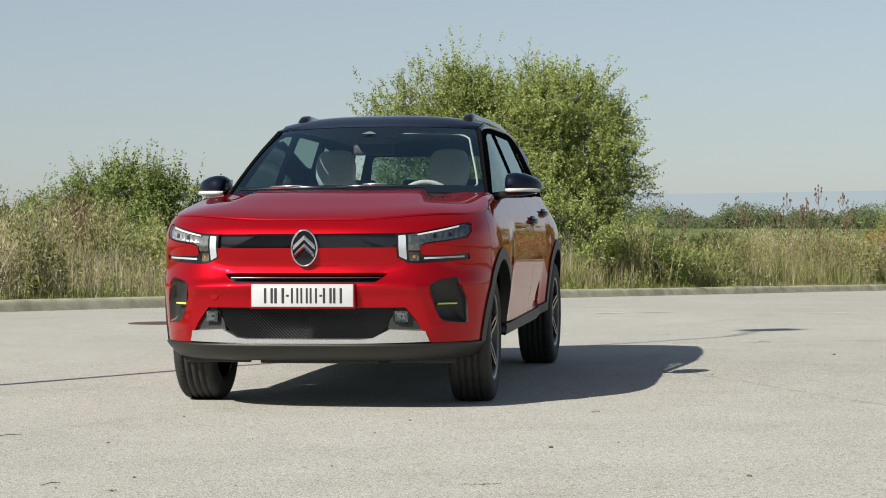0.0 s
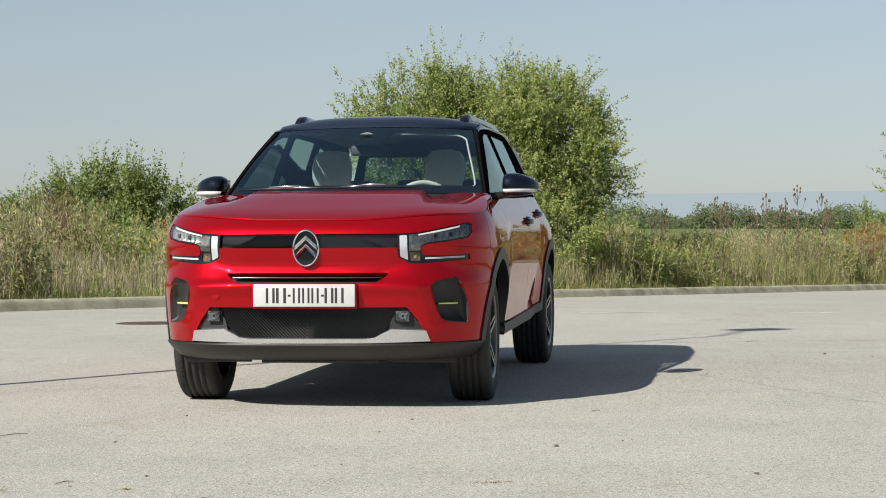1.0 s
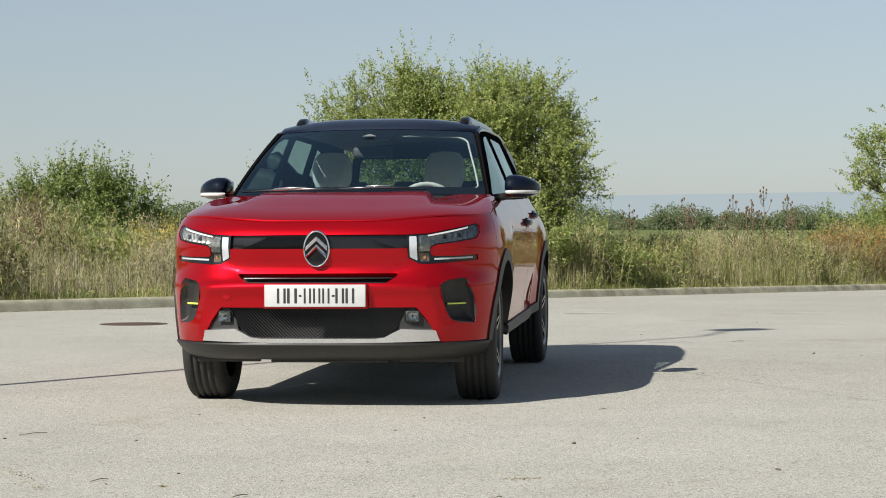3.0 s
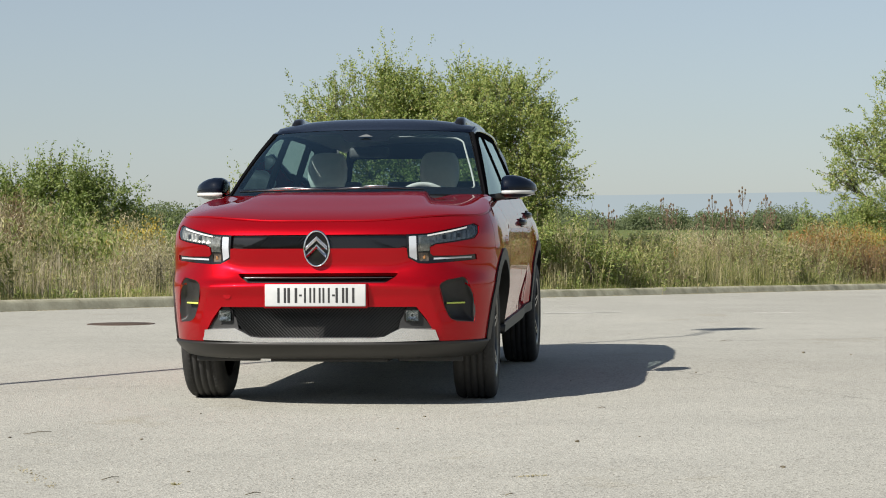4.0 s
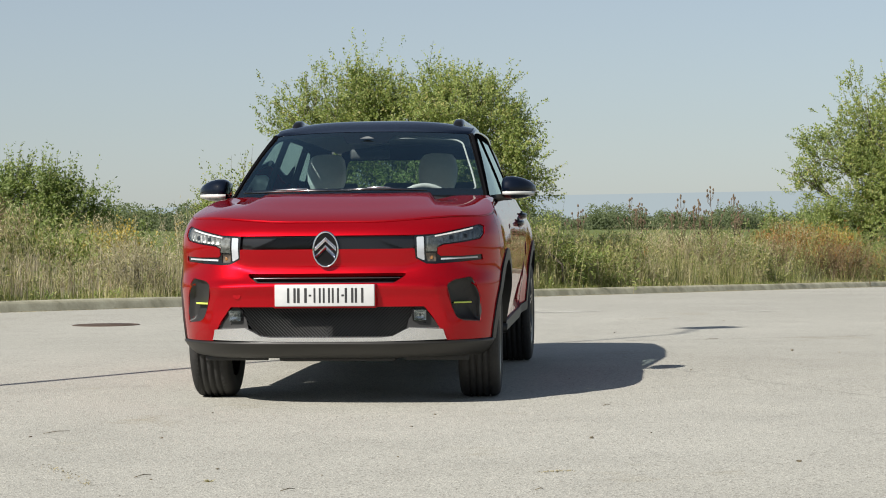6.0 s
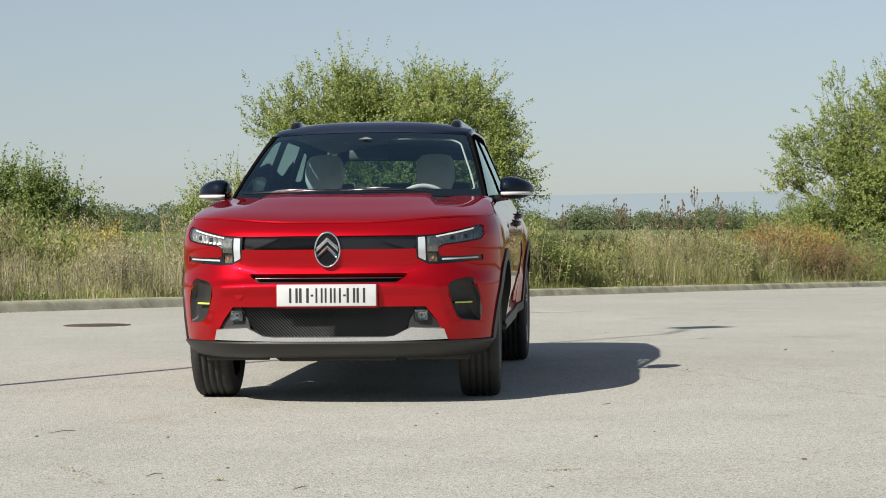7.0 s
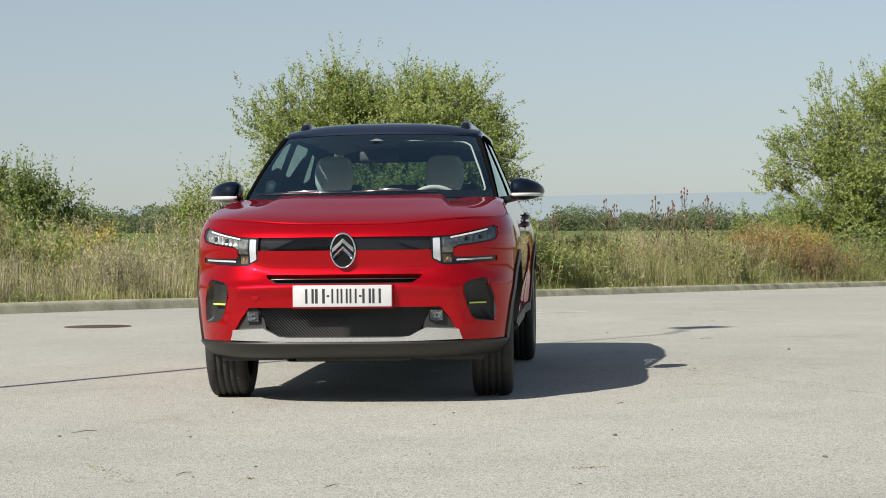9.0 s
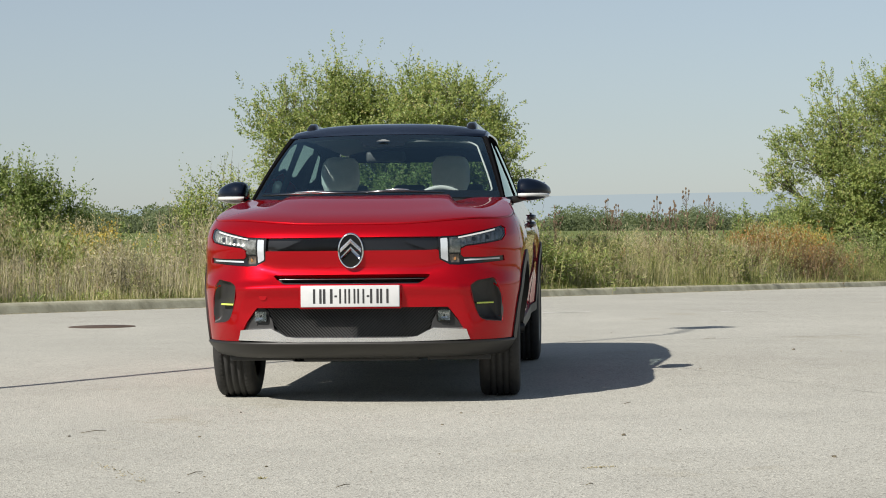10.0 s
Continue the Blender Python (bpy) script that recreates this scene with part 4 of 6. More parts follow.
def screen(U, V):
    u, v = U / GW, V / GH
    b = Vector((0.738 * u, -1.02 + 0.17 * u * u, 1.118 - 0.006 * u * u))
    t = Vector((0.590 * u, -0.385 + 0.20 * u * u, 1.522 - 0.012 * abs(u) ** 3))
    p = b.lerp(t, v)
    k = math.sin(math.pi * min(1, max(0, v)))
    return p + Vector((0, -0.012 * k, 0.018 * k))


full = [(-GW, 0.0), (GW, 0.0), (GW, GH), (-GW, GH)]
hole = rounded([(-GW + 0.008, 0.085), (GW - 0.008, 0.085), (GW - 0.014, GH - 0.050), (0.17, GH - 0.050), (0.125, GH - 0.16), (-0.125, GH - 0.16), (-0.17, GH - 0.050), (-GW + 0.014, GH - 0.050)], 0.035)
part("screen_border", sheet(full, [hole], 0.05, screen, 0, -0.006, edge=0.03), SATIN, CAR, "black border of the windscreen")
part("windscreen", sheet(rounded([(-GW + 0.01, 0.01), (GW - 0.01, 0.01), (GW - 0.01, GH - 0.01), (-GW + 0.01, GH - 0.01)], 0.02), [], 0.06, screen, 0, -0.002), SCREEN_GLASS, CAR, "tinted clear windscreen").visible_shadow = False

# wipers on the screen
for pts in ([(-0.60, 0.030), (-0.42, 0.036), (-0.25, 0.040), (-0.02, 0.030)], [(-0.08, 0.040), (0.06, 0.046), (0.18, 0.046), (0.36, 0.034)]):
    path = [screen(U, V) + Vector((0, -0.022, 0.012)) for U, V in pts]
    wiper = part("wiper", tube(path, [0.006, 0.009, 0.009, 0.005], 8), ALLOY, CAR, "dark metal windscreen wiper")
    mid = [screen(U, V) + Vector((0, -0.030, 0.020)) for U, V in (pts[1], ((pts[1][0] + pts[2][0]) / 2, pts[1][1] + 0.004), pts[2])]
    # bright silver puts the wipers' highlight into the arm's colour
    part("wiper_arm", tube(mid, [0.004, 0.006, 0.004], 8), SILVER, wiper)

# roof
roof_z = smooth_table([-0.45, -0.385, -0.30, -0.20, -0.05, 0.15, 0.5, 0.9, 1.3, 1.7, 2.05, 2.30], [1.498, 1.523, 1.554, 1.580, 1.604, 1.617, 1.624, 1.624, 1.616, 1.600, 1.584, 1.570])
roof_w = smooth_table([-0.45, -0.1, 0.4, 1.0, 1.6, 2.05], [0.591, 0.600, 0.612, 0.612, 0.590, 0.560])


def roof(u, t):
    y = -0.385 + 0.20 * u * u * (1 - t) + (2.63 - 0.14 * u * u) * t
    z = roof_z(y) - 0.006 - (0.012 + 0.060 * step01(-0.5, 0.1, y)) * abs(u) ** 2.8
    y0 = -0.385 + 0.20 * u * u
    k = step01(0.0, 0.16, t)
    z = z * k + (1.520 - 0.012 * abs(u) ** 3 + 0.36 * (y - y0)) * (1 - k)
    return Vector((roof_w(y) * u, y, z))


rows = [[roof(u, t) for u in np.linspace(-1, 1, 41)] for t in np.linspace(0, 1, 41)]
brow = [screen(u * GW, GH) + Vector((0, -0.004, -0.003)) for u in np.linspace(-1, 1, 41)]
part("roof", loft([brow] + rows), BLACK, CAR, "gloss black roof")


def flank_glass(y, z):
    """Skin of the side windows and pillars."""
    t = (z - 1.085) / 0.43
    x = 0.785 - 0.168 * max(0.0, t) ** 1.12
    x -= 0.036 * (1 - step01(-1.0, 0.0, y)) + 0.055 * step01(0.9, 2.0, y)
    return Vector((x, y, z))


for sgn in (1, -1):
    def skin(y, z):
        p = flank_glass(y * sgn, z)
        return Vector((p.x * sgn, p.y, p.z))

    def mine(pts):
        return pts if sgn > 0 else [(-y, z) for y, z in reversed(pts)]
    outline = [(-0.88, 1.086), (-0.5, 1.090), (0.3, 1.104), (1.1, 1.125), (1.75, 1.135), (2.02, 1.14), (1.98, 1.30), (1.88, 1.44), (1.74, 1.505), (1.3, 1.528), (0.6, 1.536), (0.1, 1.528), (-0.15, 1.509), (-0.235, 1.490), (-0.30, 1.456), (-0.60, 1.276)]
    w1 = rounded([(-0.69, 1.122), (0.265, 1.130), (0.225, 1.502), (-0.02, 1.492), (-0.16, 1.462)], 0.03)
    w2 = rounded([(0.335, 1.132), (1.10, 1.148), (0.98, 1.494), (0.30, 1.503)], 0.03)
    w3 = rounded([(1.17, 1.165), (1.50, 1.20), (1.30, 1.45), (1.06, 1.482)], 0.03)
    part("window_surround", sheet(mine(outline), [mine(w1), mine(w2), mine(w3)], 0.06, skin, 0.02, edge=0.03), SATIN, CAR, "black window pillars and frame")
    for w, nm in ((w1, "front_window"), (w2, "rear_window"), (w3, "quarter_window")):
        part(nm, sheet(mine(w), [], 0.08, skin, 0, -0.006), SIDE_GLASS, CAR)
    # cantrail between roof and side, and the front pillar
    ys = [-0.215, -0.15, 0.0, 0.2, 0.5, 0.8, 1.1, 1.4, 1.65, 1.85, 1.97]
    top_row, mid_row, low_row = [], [], []
    for y in ys:
        t = 0.0
        for _ in range(12):
            t += (y - roof(1.0, t).y) / 2.4
        r = roof(1.0, min(1, max(0, t)))
        zl = float(np.interp(y, [-0.30, -0.235, -0.15, 0.1, 0.6, 1.3, 1.74, 1.88, 1.98], [1.456, 1.490, 1.509, 1.528, 1.536, 1.528, 1.505, 1.44, 1.30]))
        lo = flank_glass(y, zl)
        top_row.append(Vector((sgn * r.x, r.y, r.z)))
        mid_row.append(Vector((sgn * (r.x * 0.45 + lo.x * 0.55 + 0.006), y, r.z * 0.55 + lo.z * 0.45 + 0.004)))
        low_row.append(Vector((sgn * lo.x, y, zl)))
    rows = [top_row, mid_row, low_row]
    part("cantrail", loft(rows if sgn < 0 else rows[::-1]), BLACK, CAR)
    a_row = [screen(sgn * GW, v) for v in np.linspace(0, GH, 14)]
    b_pts = [(-0.88, 1.086), (-0.66, 1.238), (-0.44, 1.372), (-0.215, 1.496)]
    b_row = []
    for k in range(14):
        q = k / 13 * 3
        i = min(2, int(q))
        y = b_pts[i][0] + (b_pts[i + 1][0] - b_pts[i][0]) * (q - i)
        z = b_pts[i][1] + (b_pts[i + 1][1] - b_pts[i][1]) * (q - i)
        b_row.append(Vector((sgn * flank_glass(y, z).x, y, z)))
    m_row = [(p + q) / 2 + Vector((sgn * 0.006, -0.014, 0.008)) for p, q in zip(a_row, b_row)]
    rows = [a_row, m_row, b_row]
    part("front_pillar", loft(rows if sgn > 0 else rows[::-1]), SATIN, CAR)
    # corner filler between bonnet, wing and pillar
    part("pillar_foot", bevel_box((0.11, 0.22, 0.06), (sgn * 0.742, -0.85, 1.070), 0.015), SATIN, CAR)
    # roof rail: a low pod that runs back to a bar
    rows = []
    for y, h, w, dx in ((-0.06, 0.010, 0.030, 0.0), (0.0, 0.040, 0.034, 0.0), (0.07, 0.049, 0.036, 0.0), (0.16, 0.046, 0.030, 0.004), (0.34, 0.040, 0.022, 0.010), (0.6, 0.036, 0.018, 0.016), (1.0, 0.036, 0.018, 0.018), (1.35, 0.036, 0.020, 0.014), (1.55, 0.032, 0.024, 0.006), (1.72, 0.004, 0.026, 0.0)):
        xc = 0.505 + dx
        zb = roof_z(y) - 0.070
        zt = roof_z(y) - 0.046 + h
        rows.append([(sgn * (xc - w), y, zb), (sgn * (xc + w), y, zb), (sgn * (xc + w * 0.9), y, zt - 0.018), (sgn * (xc + w * 0.5), y, zt), (sgn * (xc - w * 0.5), y, zt), (sgn * (xc - w * 0.9), y, zt - 0.018)])
    part("roof_rail", loft(rows if sgn < 0 else [r[::-1] for r in rows], close=True, caps=True), PIANO, CAR, "black roof rail")
    # door mirror
    def shell(z_lo, z_hi, scale):
        rows = []
        for x, yc, zc, ry, rz in ((0.815, -0.590, 1.165, 0.075, 0.040), (0.822, -0.600, 1.166, 0.095, 0.058), (0.840, -0.605, 1.168, 0.105, 0.066), (0.880, -0.600, 1.168, 0.105, 0.068), (0.920, -0.585, 1.166, 0.100, 0.063), (0.955, -0.565, 1.163, 0.088, 0.054), (0.985, -0.540, 1.160, 0.070, 0.041), (1.005, -0.515, 1.157, 0.045, 0.026), (1.012, -0.505, 1.155, 0.015, 0.008)):
            row = []
            for k in range(20):
                a = 6.28318 * k / 20
                cy, sz = math.cos(a), math.sin(a)
                yy = yc - ry * scale * math.copysign(abs(cy) ** 0.75, cy)
                zz = zc + rz * scale * math.copysign(abs(sz) ** 0.85, sz)
                row.append((sgn * x, min(yy, -0.47), min(z_hi, max(z_lo, zz))))
            rows.append(row)
        return loft(rows if sgn > 0 else [r[::-1] for r in rows], close=True, caps=True)
    mir = part("door_mirror", shell(1.142, 1.30, 1.0), BLACK, CAR, "gloss black door mirror cap")
    part("mirror_base", shell(1.05, 1.124, 0.98), PIANO, mir, "black lower shell")
    stripe = [(0.822, -0.690), (0.840, -0.706), (0.880, -0.704), (0.920, -0.684), (0.955, -0.652), (0.985, -0.610), (1.003, -0.565)]
    rows = [[(sgn * x, y + dy, z + 0.012 * (x - 0.82)) for x, y in stripe] for z, dy in ((1.123, 0.02), (1.124, 0.0), (1.143, -0.003), (1.144, 0.02))]
    bm = loft(rows)
    bmesh.ops.recalc_face_normals(bm, faces=bm.faces)
    part("mirror_stripe", bm, WHITE_TRIM, mir, "clear turn signal strip")
    part("mirror_stalk", loft([[(sgn * x, y + 0.04 * math.cos(6.28318 * k / 12), z + h * math.sin(6.28318 * k / 12)) for k in range(12)] for x, y, z, h in ((0.74, -0.66, 1.100, 0.022), (0.80, -0.63, 1.108, 0.022), (0.86, -0.60, 1.122, 0.020))], close=True, caps=True), PLASTIC, mir)
    part("mirror_glass", bevel_box((0.15, 0.004, 0.10), (sgn * 0.90, -0.467, 1.165), 0.002, 1), CHROME, mir)

# tail: hatch, glass, lamps, bumper
hs = [(-0.62, 0.0), (0.62, 0.0), (0.50, 0.485), (-0.50, 0.485)]


def hatch(u, v):
    return Vector((-u, 2.045 - 0.02 * v - 0.10 * (u / 0.6) ** 2 * 0.5 + 0.06 * (1 - v / 0.42), 1.10 + v))


hole = rounded([(-0.52, 0.06), (0.52, 0.06), (0.48, 0.34), (-0.48, 0.34)], 0.04)
part("tailgate", sheet(hs, [hole], 0.06, hatch, 0.03), BLACK, CAR)
gl = part("rear_screen", sheet(hole, [], 0.1, hatch, 0, -0.005), SIDE_GLASS, CAR)
gl.visible_shadow = False
for sgn in (1, -1):
    part("tail_lamp", sheet([(sgn * (S_END - 0.78 if sgn > 0 else S_END - 0.40), 0.84), (sgn * (S_END - 0.40 if sgn > 0 else S_END - 0.78), 0.84), (sgn * (S_END - 0.40 if sgn > 0 else S_END - 0.78), 0.98), (sgn * (S_END - 0.78 if sgn > 0 else S_END - 0.40), 0.98)], [], 0.05, body, 0.02, 0.012), TAIL_RED, CAR, "red tail lamp")
o = [(s_flank(1.86), 0.25), (2 * S_END - s_flank(1.86), 0.25), (2 * S_END - s_flank(1.86), 0.44), (s_flank(1.86), 0.44)]


def rear_body(s, z):
    if s > S_END:
        p = body(2 * S_END - s, z)
        return Vector((-p.x, p.y, p.z))
    return body(s, z)


part("rear_bumper", sheet(o, [], 0.05, rear_body, 0.04, 0.014), PLASTIC, CAR)

# wheels
tyre_prof = [(0.222, -0.098), (0.250, -0.112), (0.290, -0.1125), (0.318, -0.106), (0.331, -0.094), (0.3365, -0.080)]
for g in (-0.052, -0.018, 0.018, 0.052):
    tyre_prof += [(0.338, g - 0.0065), (0.330, g - 0.0045), (0.330, g + 0.0045), (0.338, g + 0.0065)]
tyre_prof += [(0.3365, 0.080), (0.331, 0.094), (0.318, 0.106), (0.290, 0.1125), (0.250, 0.112), (0.222, 0.098)]
tyre_me = bpy.data.meshes.new("tyre")
bm = lathe(tyre_prof, n=72)
bmesh.ops.recalc_face_normals(bm, faces=bm.faces)
bm.to_mesh(tyre_me)
bm.free()
sipe_me = bpy.data.meshes.new("tread")
bm = bmesh.new()
for k in range(72):
    a = 6.28318 * k / 72
    for side in (-1, 1):
        pts = []
        for rr, xx, da in ((0.3385, side * 0.060, 0.0), (0.3375, side * 0.080, 0.02), (0.3325, side * 0.094, 0.03), (0.322, side * 0.105, 0.035)):
            pts.append([(xx, rr * math.cos(a + da + w), rr * math.sin(a + da + w)) for w in (0.0, 0.030)])
        loft_into(bm, [[p[0] for p in pts], [p[1] for p in pts]])
bmesh.ops.recalc_face_normals(bm, faces=bm.faces)
bm.to_mesh(sipe_me)
bm.free()
rim_me = bpy.data.meshes.new("rim")
bm = lathe([(0.228, -0.10), (0.232, -0.085), (0.215, -0.06), (0.205, 0.03), (0.212, 0.085), (0.228, 0.097), (0.232, 0.103), (0.226, 0.106), (0.208, 0.092), (0.196, 0.05)], n=60)
bmesh.ops.recalc_face_normals(bm, faces=bm.faces)
bm.to_mesh(rim_me)
bm.free()


def spoke_mesh(width, a_off, name):
    b = bmesh.new()
    rows = []
    for r, w, x in ((0.035, width * 1.3, 0.082), (0.09, width, 0.084), (0.15, width * 0.95, 0.092), (0.208, width * 1.25, 0.099)):
        ang = a_off * (r - 0.03) / 0.18
        c, s = math.cos(ang), math.sin(ang)
        def at(t, xx):
            return (xx, r * c - t * s, r * s + t * c)
        rows.append([at(-w, x - 0.03), at(-w * 0.75, x), at(w * 0.75, x), at(w, x - 0.03)])
    loft_into(b, rows, caps=True)
    bmesh.ops.recalc_face_normals(b, faces=b.faces)
    me = bpy.data.meshes.new(name)
    b.to_mesh(me)
    b.free()
    return me


spoke_a = spoke_mesh(0.013, 0.22, "spoke")
spoke_b = spoke_mesh(0.011, -0.30, "spoke_dark")
for sgn in (1, -1):
    for yc in (AXLE_F, AXLE_R):
        hub = part("wheel", lathe([(0.002, 0.080), (0.030, 0.082), (0.046, 0.074), (0.050, 0.050), (0.055, 0.030), (0.140, 0.030), (0.142, 0.008), (0.050, 0.006), (0.002, 0.0)], n=40), DISC, CAR, "dark two-tone alloy wheel")
        steer = (2.0 if yc < 0 else 0.0)
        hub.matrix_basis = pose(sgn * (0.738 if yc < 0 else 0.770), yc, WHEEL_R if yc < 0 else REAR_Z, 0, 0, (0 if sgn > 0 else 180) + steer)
        part("tyre", tyre_me, RUBBER, hub, "black road tyre")
        tb = part("tread", sipe_me, RUBBER, hub, smooth=False)
        tb["kind"] = "stuff"
        part("rim", rim_me, ALLOY_DARK, hub)
        for k in range(5):
            for me, mt, off in ((spoke_a, ALLOY, 0), (spoke_b, ALLOY_DARK, 36)):
                sp = part("spoke", me, mt, hub, smooth=False)
                sp.matrix_basis = pose(0, 0, 0, 72 * k + off + 11, 0, 0)
        cap = bmesh.new()
        bmesh.ops.create_uvsphere(cap, u_segments=16, v_segments=8, radius=0.032, matrix=Matrix.Translation((0.082, 0, 0)) @ Matrix.Diagonal((0.3, 1, 1, 1)))
        part("centre_cap", cap, PIANO, hub)

# cabin
part("dashboard", loft([[(x, y, z - 0.03 * (x / 0.7) ** 2) for x in np.linspace(-0.70, 0.70, 20)] for y, z in ((-0.98, 1.10), (-0.85, 1.105), (-0.66, 1.09), (-0.60, 1.06), (-0.58, 0.95), (-0.60, 0.55))]), TRIM, CAR)
part("floor_pan", bevel_box((1.36, 2.6, 0.06), (0, 0.6, 0.40), 0.02), TRIM, CAR)
part("headliner", loft([[roof(u * 0.97, t) - Vector((0, 0, 0.030)) for u in np.linspace(-1, 1, 15)] for t in np.linspace(0.02, 0.97, 16)][::-1]), LINER, CAR)


def cushion(sections):
    rows = []
    for z, yc, w, d in sections:
        rows.append([(w * math.copysign(abs(math.cos(a)) ** 0.55, math.cos(a)), yc + d * math.copysign(abs(math.sin(a)) ** 0.6, math.sin(a)), z) for a in [6.28318 * k / 24 for k in range(24)]])
    return loft(rows, close=True, caps=True)


for x, mt in ((-0.355, SEAT), (0.355, SEAT)):
    seat = part("front_seat", cushion([(0.60, 0.12, 0.22, 0.07), (0.80, 0.15, 0.25, 0.075), (1.00, 0.19, 0.25, 0.07), (1.12, 0.22, 0.22, 0.06), (1.18, 0.235, 0.17, 0.05)]), mt, CAR, "light fabric front seat")
    seat.location.x = x
    part("headrest", cushion([(1.165, 0.215, 0.070, 0.030), (1.18, 0.215, 0.10, 0.045), (1.24, 0.215, 0.122, 0.055), (1.31, 0.22, 0.125, 0.055), (1.37, 0.23, 0.112, 0.045), (1.40, 0.24, 0.09, 0.03), (1.41, 0.24, 0.04, 0.015)]), mt, seat, "wide light headrest")
    part("seat_cushion", bevel_box((0.48, 0.50, 0.16), (0, -0.13, 0.58), 0.05, 3), mt, seat)
bench = part("rear_bench", bevel_box((1.24, 0.16, 0.60), (0, 1.12, 0.86), 0.05, 3), TRIM, CAR)
for x in (-0.40, 0.0, 0.40):
    part("rear_headrest", bevel_box((0.22, 0.09, 0.10), (x, 1.17, 1.20), 0.03, 3), TRIM, bench)
# steering wheel
sw = [[(0.36 + (0.178 + 0.016 * math.cos(b)) * math.cos(a), -0.60 + (0.016 * math.sin(b)) * 0.9 - 0.35 * (0.178 + 0.016 * math.cos(b)) * math.sin(a), 1.02 + 0.92 * (0.178 + 0.016 * math.cos(b)) * math.sin(a)) for b in [6.28318 * k / 8 for k in range(8)]] for a in [6.28318 * k / 36 for k in range(37)]]
st = part("steering_wheel", loft(sw, close=True), LINER, CAR, "grey-rimmed steering wheel")
part("wheel_boss", bevel_box((0.34, 0.05, 0.07), (0.36, -0.60, 1.02), 0.02), TRIM, st)
# sensor housing and inner mirror at the top of the screen
part("sensor_housing", loft([[screen(U, V) + Vector((0, 0.012 + d, -0.012 - d * 0.3)) for U in np.linspace(-0.13, 0.13, 9)] for V, d in ((GH - 0.03, 0.0), (GH - 0.07, 0.03), (GH - 0.12, 0.03), (GH - 0.135, 0.0))]), TRIM, CAR)
bm = bmesh.new()
bm.faces.new([bm.verts.new(screen(U, V) + Vector((0, -0.008, 0.006))) for U, V in ((-0.046, GH - 0.118), (0.046, GH - 0.118), (0.008, GH - 0.088), (-0.008, GH - 0.088))])
part("sensor_window", bm, SENSOR_GREY, CAR, "pale sensor window behind the screen", smooth=False)
part("inner_mirror", bevel_box((0.24, 0.03, 0.065), (0.0, -0.36, 1.385), 0.02, 3), TRIM, CAR)

# pale inner trim that shows along the screen's upper and side edges
edge_pts = [(0.10, GH - 0.066), (0.25, GH - 0.060), (0.40, GH - 0.058), (GW - 0.13, GH - 0.060)]
edge_pts += [(GW - 0.13 + 0.075 * math.sin(a), GH - 0.135 + 0.075 * math.cos(a)) for a in np.linspace(0.2, 1.45, 7)]
edge_pts += [(GW - 0.050, 0.45), (GW - 0.043, 0.30), (GW - 0.040, 0.18)] + [(GW - 0.075 + 0.035 * math.cos(a), 0.125 - 0.035 * math.sin(a)) for a in np.linspace(0.0, 1.4, 5)]
part("screen_trim", tube([screen(U, V) + Vector((0, 0.030, -0.016)) for U, V in edge_pts], 0.006, 6), LINER, CAR, "pale grey inner trim")

# ---- plants ----
def quad_leaves(rng, pos, way, length, width):
    """Diamond leaves, slightly folded: arrays of places and directions."""
    n = len(pos)
    face = rng.normal(size=(n, 3)) * 0.75 + np.array([-0.35, -0.5, 0.75])
    side = np.cross(way, face)
    side /= np.linalg.norm(side, axis=1)[:, None] + 1e-9
    up = np.cross(way, side)
    L = (length * rng.uniform(0.65, 1.25, n))[:, None]
    W = (width * rng.uniform(0.7, 1.2, n))[:, None]
    v = np.empty((n, 4, 3))
    v[:, 0] = pos
    v[:, 1] = pos + way * L * 0.45 + side * W * 0.5 + up * W * 0.15
    v[:, 2] = pos + way * L
    v[:, 3] = pos + way * L * 0.45 - side * W * 0.5 + up * W * 0.15
    return v.reshape(-1, 3), np.arange(n * 4).reshape(-1, 4)


def array_mesh(name, verts, faces):
    me = bpy.data.meshes.new(name)
    n, k = faces.shape
    me.vertices.add(len(verts))
    me.vertices.foreach_set("co", np.ascontiguousarray(verts, dtype=np.float32).ravel())
    me.loops.add(n * k)
    me.loops.foreach_set("vertex_index", np.ascontiguousarray(faces, dtype=np.int32).ravel())
    me.polygons.add(n)
    me.polygons.foreach_set("loop_start", np.arange(0, n * k, k, dtype=np.int32))
    me.update(calc_edges=True)
    return me


def units(a):
    return a / (np.linalg.norm(a, axis=1)[:, None] + 1e-9)


